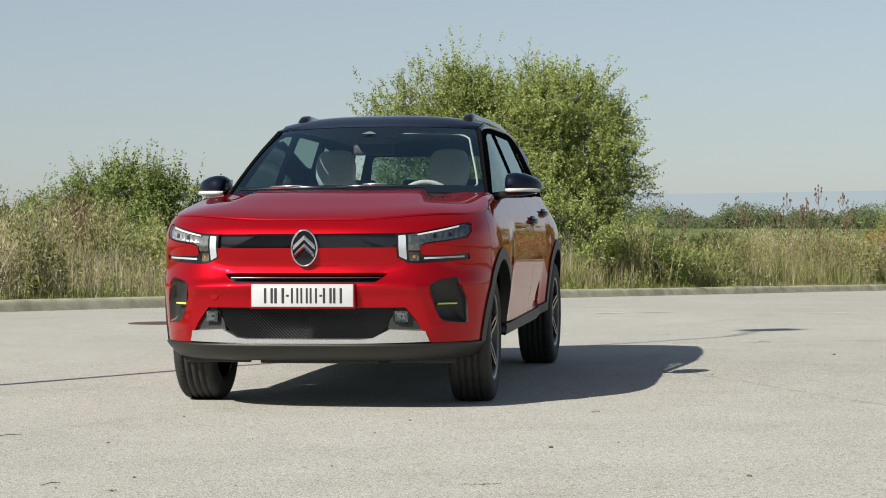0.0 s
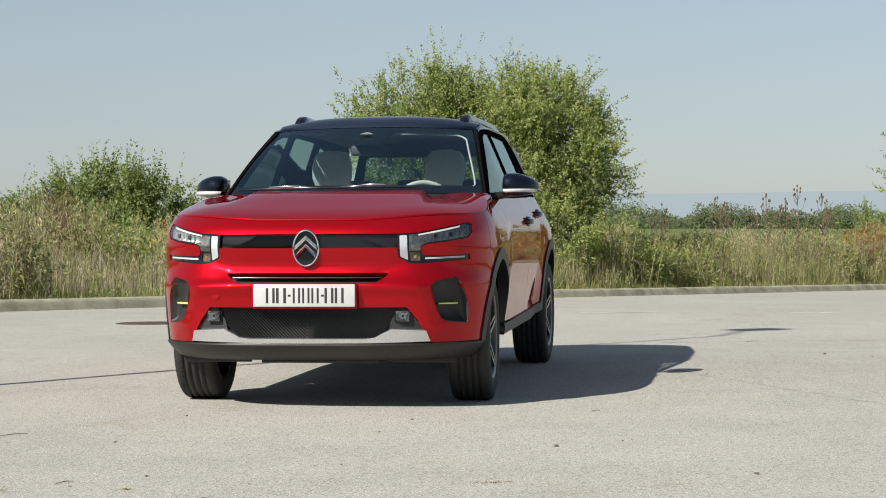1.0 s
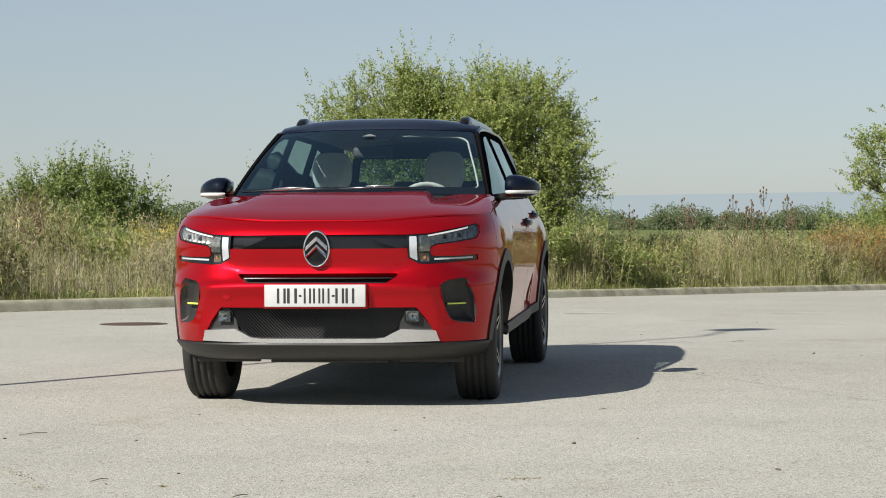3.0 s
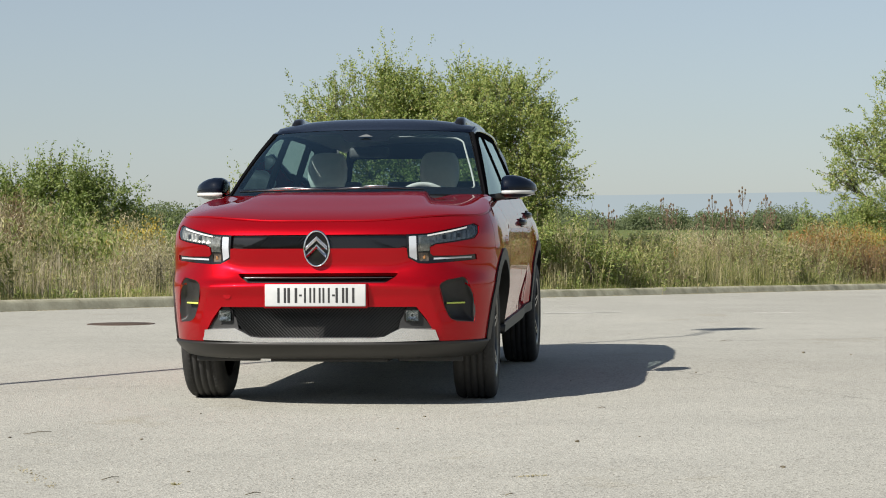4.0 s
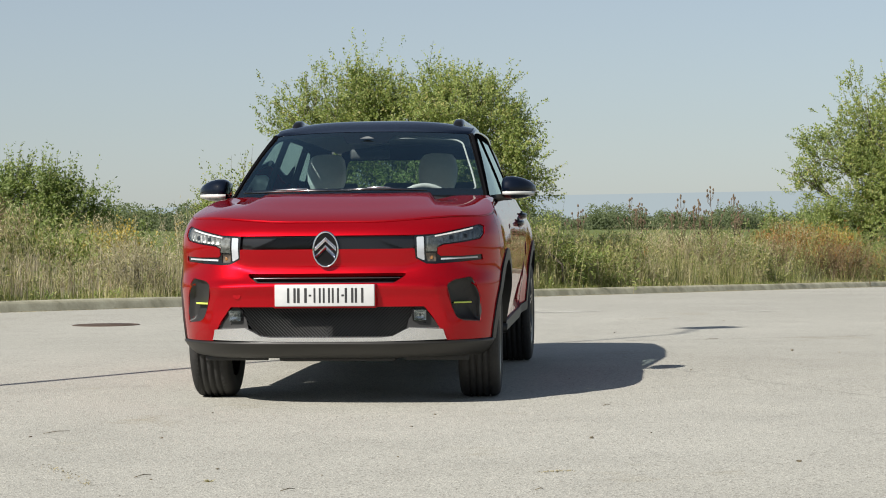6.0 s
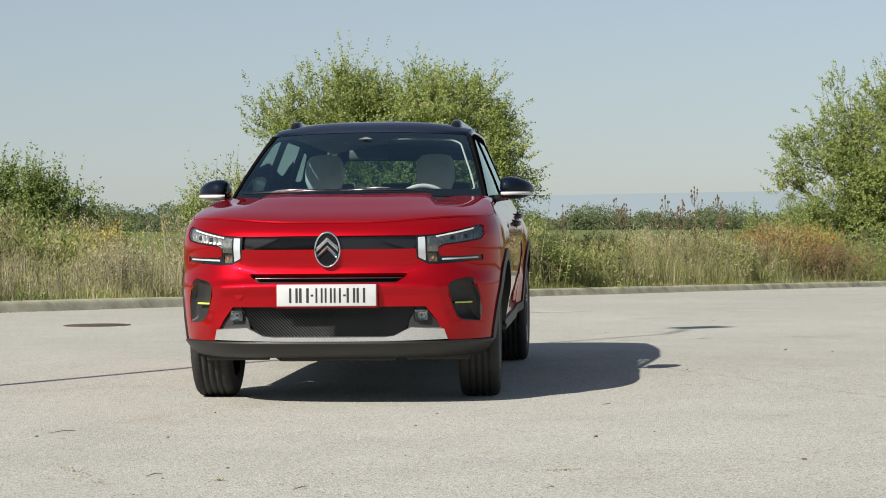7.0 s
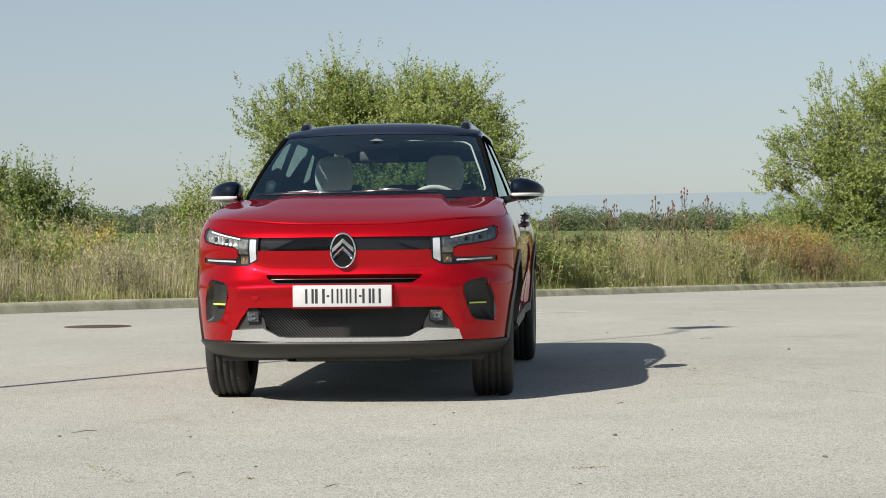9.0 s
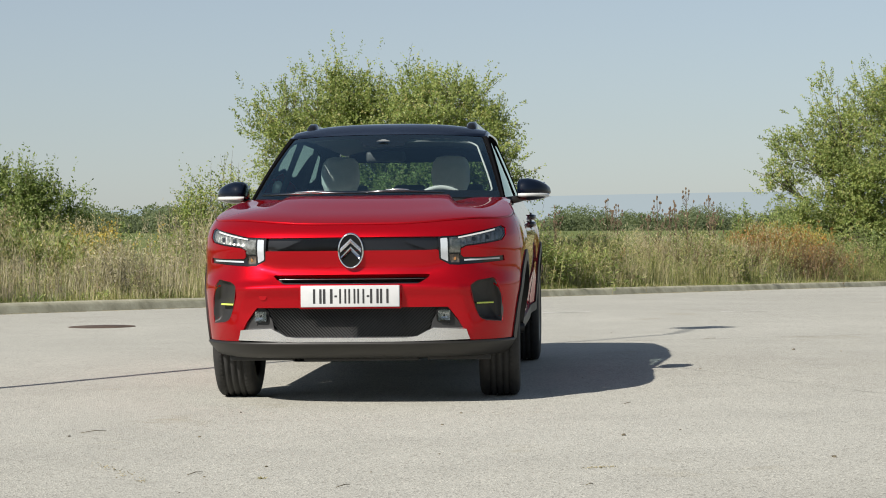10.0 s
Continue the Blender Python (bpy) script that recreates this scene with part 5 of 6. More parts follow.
def shrub(name, base, lobes, twigs, leaf, seed, mat, label, category, per=18, shoots=40, twig_len=0.55, weight=None):
    """A many-stemmed shrub or tree: tapered stems and limbs, twigs set round lobes (centre and radii from its base), small leaves along every twig."""
    rng = np.random.default_rng(seed)
    bx, by = base
    bz = ground_z(bx, by) - 0.03
    foot = Vector((bx, by, bz))
    thing = new(name)
    thing.location = foot
    tagged(thing, label, category)
    bm = bmesh.new()
    lob = np.array(lobes, float)
    limbs = []
    for cx, cy, cz, rx, ry, rz in lobes:
        for k in range(2):
            a = Vector((rng.normal() * 0.12, rng.normal() * 0.12, 0.0))
            c = Vector((cx + rng.normal() * rx * 0.25, cy + rng.normal() * ry * 0.25, cz + rz * 0.25 * rng.normal()))
            m1 = a.lerp(c, 0.35) + Vector((rng.normal() * 0.1, rng.normal() * 0.1, 0.15))
            m2 = a.lerp(c, 0.7) + Vector((rng.normal() * 0.1, rng.normal() * 0.1, 0.12))
            r = 0.020 + 0.010 * cz
            tube_into(bm, [a, m1, m2, c], [r, r * 0.75, r * 0.5, r * 0.25], 6)
            limbs.append((m1, m2, c))
            for _ in range(5):
                d = Vector(rng.normal(size=3))
                d.normalize()
                e = Vector((cx + d.x * rx * 0.85, cy + d.y * ry * 0.85, max(0.25, cz + d.z * rz * 0.85)))
                s = m2.lerp(c, rng.uniform(0, 1))
                tube_into(bm, [s, s.lerp(e, 0.5) + Vector((0, 0, 0.08)), e], [r * 0.30, r * 0.2, 0.003], 5)
    # clumps of twigs round every lobe, the rest thinly inside
    vol = lob[:, 3] * lob[:, 4] + lob[:, 3] * lob[:, 5] + lob[:, 4] * lob[:, 5]
    if weight is not None:
        vol = vol * np.array(weight)
    m = max(14, twigs // 30)
    pick = rng.choice(len(lobes), size=m, p=vol / vol.sum())
    d = units(rng.normal(size=(m, 3)))
    wob = np.array([0.92 + 0.40 * noise.noise((float(p[0]) * 2.2 + seed, float(p[1]) * 2.2, float(p[2]) * 2.2)) for p in d])
    centre = lob[pick, :3] + d * lob[pick, 3:] * (rng.uniform(0.45, 1.0, m) ** 0.6 * wob)[:, None]
    reach = lob[pick, 3:].mean(axis=1) * rng.uniform(0.20, 0.36, m)
    for i in range(0, m, 2):
        e = Vector(centre[i])
        c = limbs[int(pick[i]) * 2][1]
        if e.z > 0.3:
            tube_into(bm, [c, c.lerp(e, 0.55) + Vector((0, 0, -0.06)), e], [0.012, 0.008, 0.004], 4, False)
    own = rng.integers(0, m, twigs)
    push = rng.normal(size=(twigs, 3))
    start = centre[own] + push * reach[own][:, None] * 0.55
    way = units(d[own] * 0.45 + units(push) * 0.45 + np.array([0, 0, 0.40]) + rng.normal(size=(twigs, 3)) * 0.35)
    deep = rng.uniform(size=twigs) < 0.22
    pk = rng.choice(len(lobes), size=twigs, p=vol / vol.sum())
    dd = units(rng.normal(size=(twigs, 3)))
    start[deep] = (lob[pk, :3] + dd * lob[pk, 3:] * rng.uniform(0.2, 0.8, twigs)[:, None])[deep]
    length = twig_len * rng.uniform(0.35, 0.95, twigs)
    # leafy shoots above the outline, in tufts of uneven height
    tall = np.argsort(-(centre[:, 2] + 0.35 * reach + rng.uniform(0, 0.7, m)))[:max(4, m // 5)]
    sh = rng.choice(tall, size=shoots)
    start[:shoots] = centre[sh] + rng.normal(size=(shoots, 3)) * reach[sh][:, None] * 0.45
    way[:shoots] = units(d[sh] * 0.25 + np.array([0, 0, 1.0]) + rng.normal(size=(shoots, 3)) * 0.16)
    length[:shoots] = twig_len * rng.uniform(0.7, 1.7, shoots)
    keep = start[:, 2] > 0.10
    start, way, length = start[keep], way[keep], length[keep]
    n = len(start)
    for i in range(0, n, 5):
        s, w = Vector(start[i]), Vector(way[i])
        tube_into(bm, [s - w * 0.15, s + w * length[i] * 0.5, s + w * length[i]], [0.006, 0.004, 0.0015], 3, False)
    part("trunk", bm, BARK, thing)
    t = rng.uniform(0.0, 1.0, (n, per))
    pos = start[:, None, :] + way[:, None, :] * (t * length[:, None])[:, :, None]
    lw = units((way[:, None, :] * 0.45 + rng.normal(size=(n, per, 3)) * 0.75 + np.array([0, 0, -0.08])).reshape(-1, 3))
    pos = pos.reshape(-1, 3) + rng.normal(size=(n * per, 3)) * 0.02
    ok = pos[:, 2] > 0.05
    v, f = quad_leaves(rng, pos[ok], lw[ok], leaf, leaf * 0.52)
    part("crown", array_mesh("crown", v, f), mat, thing, "many small leaves", smooth=False)
    return thing


# the big shrub-like tree behind the car
shrub("tree", (-2.88, 28.4), [(-1.62, 0.00, 3.29, 1.20, 1.26, 1.10), (-0.94, 0.10, 3.82, 0.65, 0.84, 0.84), (0.37, 0.21, 3.66, 0.78, 0.94, 0.84), (1.36, 0.00, 3.35, 0.99, 1.15, 0.99), (1.88, 0.00, 2.35, 0.89, 1.05, 0.94), (0.00, -0.31, 2.77, 1.57, 1.26, 1.20), (-1.94, -0.21, 2.04, 1.05, 1.15, 1.15), (0.21, -0.63, 1.57, 1.62, 1.15, 1.26), (1.57, -0.31, 1.36, 0.94, 1.05, 1.05)],
      7400, 0.060, 11, LEAF, "broad bushy green tree behind the kerb", "tree", per=24, shoots=90, twig_len=0.49)
shrub("shrub", (-6.25, 26.8), [(0.0, 0.0, 1.45, 0.75, 0.7, 0.85), (0.5, 0.1, 0.95, 0.7, 0.7, 0.7), (-0.55, 0.0, 1.15, 0.55, 0.5, 0.65)], 900, 0.060, 12, LEAF, "sparse pale green young shrub", "shrub", per=14, shoots=60)
shrub("tree", (10.6, 52.0), [(0.4, 0.0, 5.0, 1.6, 1.8, 1.65), (-1.6, 0.0, 4.85, 1.2, 1.4, 1.35), (-2.8, 0.0, 4.0, 1.2, 1.4, 1.10), (-3.75, 0.0, 3.2, 0.8, 1.0, 0.75), (2.2, 0.3, 4.3, 1.9, 1.8, 1.9), (-0.8, -0.3, 3.3, 1.7, 1.6, 1.3), (1.2, -0.3, 2.3, 1.8, 1.6, 1.5), (-1.5, -0.4, 1.9, 1.6, 1.4, 1.3), (-3.0, -0.3, 1.5, 1.2, 1.2, 1.0), (0.6, -0.9, 1.2, 1.6, 1.2, 1.1)],
      8200, 0.082, 13, LEAF, "large bushy green tree beside the meadow", "tree", per=21, shoots=110, twig_len=0.62, weight=[1, 0.75, 0.6, 0.45, 1, 1, 1, 1, 0.8, 1])
shrub("bush", (-13.85, 36.0), [(0.0, 0.0, 1.5, 1.2, 1.2, 1.25), (1.2, 0.0, 1.35, 1.1, 1.1, 1.1), (-1.3, 0.2, 1.2, 1.2, 1.2, 1.0), (0.95, 0.0, 2.02, 0.45, 0.7, 0.65), (0.1, 0.0, 2.05, 0.45, 0.6, 0.6), (-1.1, 0.0, 1.88, 0.4, 0.6, 0.55)],
      2700, 0.082, 14, LEAF_BUSH, "tall green bush with upright leafy shoots", "bush", per=17, shoots=150, twig_len=0.62)
shrub("bush", (-16.4, 34.5), [(0.0, 0.0, 0.95, 1.5, 1.3, 0.85), (-1.6, 0.0, 0.8, 1.4, 1.2, 0.70)], 1000, 0.070, 15, LEAF_BUSH, "low wide green bush in dry grass", "bush", per=15, shoots=70)
shrub("bush", (5.3, 47.8), [(0.0, 0.0, 0.9, 1.1, 1.0, 0.85), (1.1, 0.3, 1.0, 1.0, 1.0, 0.9)], 620, 0.080, 16, LEAF_BUSH, "low green bush beside tall weeds", "bush", per=15, shoots=60)
shrub("bush", (-1.35, 25.0), [(0.0, 0.0, 0.95, 0.65, 0.6, 0.85), (-0.75, 0.3, 1.35, 0.8, 0.7, 1.1), (0.35, 0.3, 0.55, 0.5, 0.5, 0.5)], 620, 0.062, 20, LEAF, "dark green bush at the foot of the tree", "bush", per=18, shoots=14, twig_len=0.42)
shrub("bush", (-9.6, 27.6), [(0.0, 0.0, 0.6, 1.1, 0.9, 0.6), (-1.3, 0.2, 0.7, 1.1, 0.9, 0.7)], 560, 0.070, 18, LEAF_BUSH, "low dark green bush in tall grass", "bush", per=14, shoots=50, twig_len=0.45)
shrub("bush", (7.6, 45.4), [(0.0, 0.0, 0.7, 1.2, 0.8, 0.65), (1.7, 0.5, 0.7, 1.1, 0.8, 0.6)], 600, 0.075, 19, LEAF_BUSH, "low green bush under the tree", "bush", per=14, shoots=40, twig_len=0.5)


def blades(rng, x, y, h, w, lean):
    """Grass blades: a quad and a tip each, as quads and triangles in one array of triangles."""
    n = len(x)
    z = np.array([ground_z(float(a), float(b)) for a, b in zip(x, y)]) - 0.01
    th = rng.uniform(0, 6.28318, n)
    ph = th + 1.5708 + rng.normal(size=n) * 0.4
    dx, dy = np.cos(ph), np.sin(ph)
    sx, sy = np.cos(th) * w * 0.5, np.sin(th) * w * 0.5
    v = np.empty((n, 5, 3))
    for i, (k, f, ws) in enumerate(((0, 0, 1), (0, 0, -1), (0.55, 0.30, -0.8), (0.55, 0.30, 0.8), (1.0, 1.0, 0))):
        v[:, i, 0] = x + dx * lean * h * f + sx * ws
        v[:, i, 1] = y + dy * lean * h * f + sy * ws
        v[:, i, 2] = z + h * k * (1 - 0.25 * lean * f)
    base = (np.arange(n) * 5)[:, None]
    f = np.concatenate([base + np.array([[0, 1, 2]]), base + np.array([[0, 2, 3]]), base + np.array([[3, 2, 4]])])
    return v.reshape(-1, 3), f


def tufts(rng, s, d, per, spread):
    """Points of tufts spread round places along and behind the kerb."""
    s = np.repeat(s, per) + rng.normal(size=len(s) * per) * spread
    d = np.abs(np.repeat(d, per) + rng.normal(size=len(d) * per) * spread) + 0.17
    return KERB_AT.x + KERB_U.x * s + KERB_N.x * d, KERB_AT.y + KERB_U.y * s + KERB_N.y * d, s, d


def growth(s, d):
    """How tall plants grow behind the kerb: a mown edge along the near stretch, tall at once along the far one."""
    return np.clip(0.30 + d * (0.18 + 0.75 * np.clip((s - 6.0) / 6.0, 0, 1)), 0.30, 1.0)


def meadow(name, mat, seed, n, per, s_rng, d_rng, h_rng, width, lean, label, spread=0.05, patch=None):
    rng = np.random.default_rng(seed)
    s = rng.uniform(*s_rng, n)
    d = d_rng[0] + (d_rng[1] - d_rng[0]) * rng.uniform(0, 1, n) ** 1.3
    if patch is not None:
        keep = np.array([noise.noise((float(a) * patch[0], float(b) * patch[0], seed * 3.1)) for a, b in zip(s, d)]) > patch[1]
        s, d = s[keep], d[keep]
    x, y, s, d = tufts(rng, s, d, per, spread)
    swell = np.array([0.75 + 0.5 * noise.noise((float(a) * 0.7, float(b) * 0.7, 7.7)) for a, b in zip(s, d)])
    h = rng.uniform(*h_rng, len(x)) * swell * growth(s, d)
    v, f = blades(rng, x, y, h, width * rng.uniform(0.6, 1.4, len(x)), np.abs(rng.normal(size=len(x))) * lean)
    ob = part(name, array_mesh(name, v, f), mat, smooth=False)
    tagged(ob, label, "grass", kind="stuff")
    return ob


meadow("short_grass", GRASS, 21, 6000, 8, (-12, 52), (0.02, 1.6), (0.10, 0.38), 0.008, 1.0, "short dry green grass along the kerb")
meadow("short_grass", STRAW, 26, 4200, 8, (-12, 52), (0.02, 1.3), (0.10, 0.36), 0.006, 1.2, "short straw-coloured grass along the kerb", patch=(0.6, -0.15))
meadow("verge_grass", GRASS, 22, 5200, 8, (-12, 52), (0.3, 8.0), (0.30, 0.95), 0.008, 0.55, "knee-high green and yellow verge grass")
meadow("dry_grass", STRAW, 23, 3800, 8, (-12, 24), (0.4, 7.0), (0.45, 1.20), 0.006, 0.32, "tall straw-coloured dry grass", patch=(0.45, -0.10))
meadow("dry_grass", GREY_STEM, 28, 1500, 8, (24, 52), (0.4, 7.0), (0.40, 1.00), 0.007, 0.65, "tall straw-coloured dry grass", patch=(0.45, 0.0))
meadow("dry_stems", GREY_STEM, 27, 3200, 6, (-12, 30), (1.0, 6.0), (0.7, 1.45), 0.007, 0.22, "thin greyish-brown withered stems", patch=(0.55, 0.05))
meadow("green_stems", GRASS, 29, 2200, 8, (14, 52), (0.7, 6.0), (0.5, 1.10), 0.009, 0.70, "upright yellow-green stems", patch=(0.4, -0.15))
meadow("meadow_grass", GRASS, 25, 4200, 6, (-20, 70), (7.0, 24.0), (0.5, 0.90), 0.018, 0.3, "uncut meadow grass", 0.12)


def weed_mass(name, mat, seed, n, s_rng, d_rng, h_rng, leaf, per, label, patch=None, slim=0.28, rise=0.45):
    """Countless leafy weeds over a stretch of the verge."""
    rng = np.random.default_rng(seed)
    s = rng.uniform(*s_rng, n)
    d = rng.uniform(*d_rng, n)
    if patch is not None:
        keep = np.array([noise.noise((float(a) * patch[0], float(b) * patch[0], seed * 1.7)) for a, b in zip(s, d)]) > patch[1]
        s, d = s[keep], d[keep]
        n = len(s)
    x, y = KERB_AT.x + KERB_U.x * s + KERB_N.x * d, KERB_AT.y + KERB_U.y * s + KERB_N.y * d
    z = np.array([ground_z(float(a), float(b)) for a, b in zip(x, y)])
    h = rng.uniform(*h_rng, n) * growth(s, d)
    lean = rng.normal(size=(n, 2)) * 0.18
    t = rng.uniform(0.1, 1.0, (n, per)) ** 0.7
    pos = np.stack([x[:, None] + lean[:, :1] * h[:, None] * t, y[:, None] + lean[:, 1:] * h[:, None] * t, z[:, None] + h[:, None] * t], axis=2)
    pos += rng.normal(size=pos.shape) * (0.05 * (1.15 - t))[:, :, None]
    way = units((rng.normal(size=pos.shape) * 0.7 + np.array([0, 0, rise])).reshape(-1, 3))
    v, f = quad_leaves(rng, pos.reshape(-1, 3), way, leaf, leaf * slim)
    tagged(part(name, array_mesh(name, v, f), mat, smooth=False), label, "weeds", kind="stuff")


weed_mass("leafy_weeds", LEAF, 81, 950, (-12, 15), (1.6, 7.0), (0.4, 1.05), 0.055, 24, "leafy green weeds in the verge", (0.45, 0.05))
weed_mass("dry_weeds", STRAW, 82, 1900, (-12, 20), (0.8, 7.0), (0.5, 1.25), 0.060, 34, "dry feathery weeds in the verge", (0.4, -0.05), 0.09, 1.3)
weed_mass("dry_weeds", GREY_STEM, 86, 1000, (20, 52), (0.8, 7.0), (0.4, 1.10), 0.065, 34, "dry feathery weeds in the verge", (0.4, 0.05), 0.09, 1.3)
weed_mass("leafy_weeds", GRASS, 87, 3400, (15, 52), (0.45, 5.0), (0.5, 1.20), 0.060, 26, "yellow-green leafy weeds in the verge", (0.45, -0.1), 0.26, 0.7)
weed_mass("brown_weeds", BROWN_WEED, 83, 1400, (-12, 52), (0.7, 6.0), (0.5, 1.20), 0.055, 34, "brown withered weeds in the verge", (0.5, 0.08), 0.10, 1.2)
weed_mass("low_weeds", LEAF, 88, 500, (-12, 52), (0.25, 1.4), (0.20, 0.42), 0.055, 20, "low green weeds along the kerb", (0.8, 0.15))
weed_mass("green_weeds", GRASS, 84, 2600, (-12, 52), (0.6, 7.0), (0.3, 1.0), 0.050, 24, "yellow-green weeds in the verge", None, 0.22, 0.7)


def weed_patch(name, centre, r, n, h_rng, mat, seed, label, tips=None, tip_mat=None, lean=0.25, leaf=0.05, per=14):
    """A clump of upright weeds: thin stalks with narrow leaves, and flower tips where it has them."""
    rng = np.random.default_rng(seed)
    thing = new(name)
    tagged(thing, label, "weeds")
    bm = bmesh.new()
    pos, way, tip_p = [], [], []
    cx, cy = centre
    for _ in range(n):
        a, q = rng.uniform(0, 6.28318), abs(rng.normal()) * 0.5
        x, y = cx + r[0] * q * math.cos(a), cy + r[1] * q * math.sin(a)
        z = ground_z(x, y)
        h = rng.uniform(*h_rng)
        d = Vector((rng.normal() * lean, rng.normal() * lean, 1.0)).normalized()
        p = Vector((x, y, z))
        tube_into(bm, [p, p + d * h * 0.6, p + d * h + Vector((d.x, d.y, 0)) * h * 0.15], [0.005, 0.004, 0.002], 4, False)
        for k in range(per):
            t = rng.uniform(0.15, 1.0)
            pos.append(p + d * h * t)
            way.append(d * 0.6 + Vector(rng.normal(size=3)) * 0.6)
        for k in range(26 if tip_mat is GOLD else 9):
            tip_p.append(p + d * h * rng.uniform(0.80, 1.05) + Vector(rng.normal(size=3)) * 0.05)
    part("stalk_mass", bm, mat if mat in (RUST, BROWN_WEED) else STRAW, thing)
    v, f = quad_leaves(rng, np.array(pos), units(np.array(way)), leaf * 1.6, leaf * (0.45 if mat in (LEAF, GRASS, RUST) else 0.22))
    part("foliage", array_mesh("foliage", v, f), mat, thing, smooth=False)
    if tip_mat is not None:
        v, f = quad_leaves(rng, np.array(tip_p), units(rng.normal(size=(len(tip_p), 3)) * 0.45 + np.array([0, 0, 0.6])), 0.045 if tip_mat is GOLD else 0.075, 0.032 if tip_mat is GOLD else 0.012)
        part("flower_mass", array_mesh("flower_mass", v, f), tip_mat, thing, smooth=False)
    for ch in thing.children:
        ch["kind"] = "stuff"
    return thing


weed_patch("weed_clump", (-10.1, 22.8), (0.50, 0.4), 170, (0.9, 1.70), BROWN_WEED, 31, "tall brown withered weeds in dry grass", tip_mat=BROWN_WEED)
weed_patch("weed_clump", (-8.0, 22.6), (0.9, 0.7), 90, (0.7, 1.30), STRAW, 32, "pale dry weeds with feathery heads", tip_mat=STRAW)
weed_patch("weed_clump", (-11.0, 26.5), (0.9, 0.8), 80, (0.8, 1.35), STRAW, 33, "pale dry weeds before a bush", tip_mat=STRAW)
weed_patch("goldenrod", (-7.25, 21.6), (0.65, 0.5), 34, (0.75, 1.20), GRASS, 34, "yellow flowering goldenrod in dry grass", tip_mat=GOLD)
weed_patch("goldenrod", (-7.9, 21.2), (0.5, 0.4), 14, (0.5, 0.85), GRASS, 35, "small yellow goldenrod clump", tip_mat=GOLD)
for _i, (_x, _y, _n, _top, _m, _tip, _lab) in enumerate((
        (4.9, 39.8, 120, 1.30, RUST, RUST, "rust-orange flowering weeds beside grass"), (5.8, 40.6, 170, 1.65, RUST, STRAW, "tall rust-orange and green weeds"), (6.6, 41.4, 150, 1.50, RUST, RUST, "rust-orange weeds under a tree"),
        (5.4, 41.6, 120, 1.70, GRASS, RUST, "tall green weeds with rusty tips"), (6.3, 39.6, 120, 1.05, BROWN_WEED, RUST, "brown withered weeds below rusty ones"), (7.4, 42.4, 120, 1.15, BROWN_WEED, BROWN_WEED, "dark brown withered weeds under a tree"),
        (4.3, 38.2, 120, 1.05, GRASS, GRASS, "fresh green weeds beside teasels"), (3.7, 37.4, 110, 0.95, GRASS, GRASS, "fresh green weeds beside teasels"))):
    weed_patch("weed_clump", (_x, _y), (1.1, 0.7), _n, (_top * 0.5, _top), _m, 300 + _i, _lab, tip_mat=_tip, leaf=0.065, per=24)
weed_patch("goldenrod", (7.1, 43.2), (0.7, 0.5), 44, (0.9, 1.45), LEAF, 37, "yellow flowering goldenrod with green leaves", tip_mat=GOLD, leaf=0.07, per=26)
weed_patch("goldenrod", (6.1, 42.0), (0.8, 0.5), 26, (1.0, 1.65), LEAF, 36, "yellow flowering goldenrod among rusty weeds", tip_mat=GOLD, leaf=0.07, per=26)
shrub("bush", (-0.15, 26.3), [(0.0, 0.0, 0.72, 0.68, 0.5, 0.62), (0.5, 0.2, 0.50, 0.50, 0.4, 0.40), (-0.40, 0.1, 0.88, 0.45, 0.4, 0.55)], 460, 0.054, 23, LEAF, "green bush in the verge grass beside the tree", "bush", per=16, shoots=36, twig_len=0.42)
weed_patch("weed_clump", (2.2, 33.5), (0.9, 0.6), 90, (0.7, 1.35), STRAW, 38, "pale dry weeds among teasels", tip_mat=STRAW)
weed_patch("weed_clump", (3.3, 35.0), (0.9, 0.6), 90, (0.7, 1.30), BROWN_WEED, 39, "brown withered weeds among teasels", tip_mat=STRAW)
weed_patch("weed_clump", (0.65, 27.6), (0.9, 0.5), 110, (0.45, 0.95), LEAF, 40, "leafy green weeds by the tree", tip_mat=GRASS, leaf=0.06, per=24)
weed_patch("weed_clump", (1.15, 29.2), (1.0, 0.6), 120, (0.5, 1.0), GRASS, 41, "yellow-green weeds in the verge", tip_mat=GRASS, leaf=0.06)
weed_patch("weed_clump", (-6.6, 19.6), (0.9, 0.6), 80, (0.4, 0.8), STRAW, 42, "dry grass clump near the kerb", tip_mat=STRAW)
weed_patch("weed_clump", (4.9, 38.6), (1.0, 0.6), 110, (0.6, 1.1), GRASS, 43, "green and straw weeds in the verge", tip_mat=STRAW)

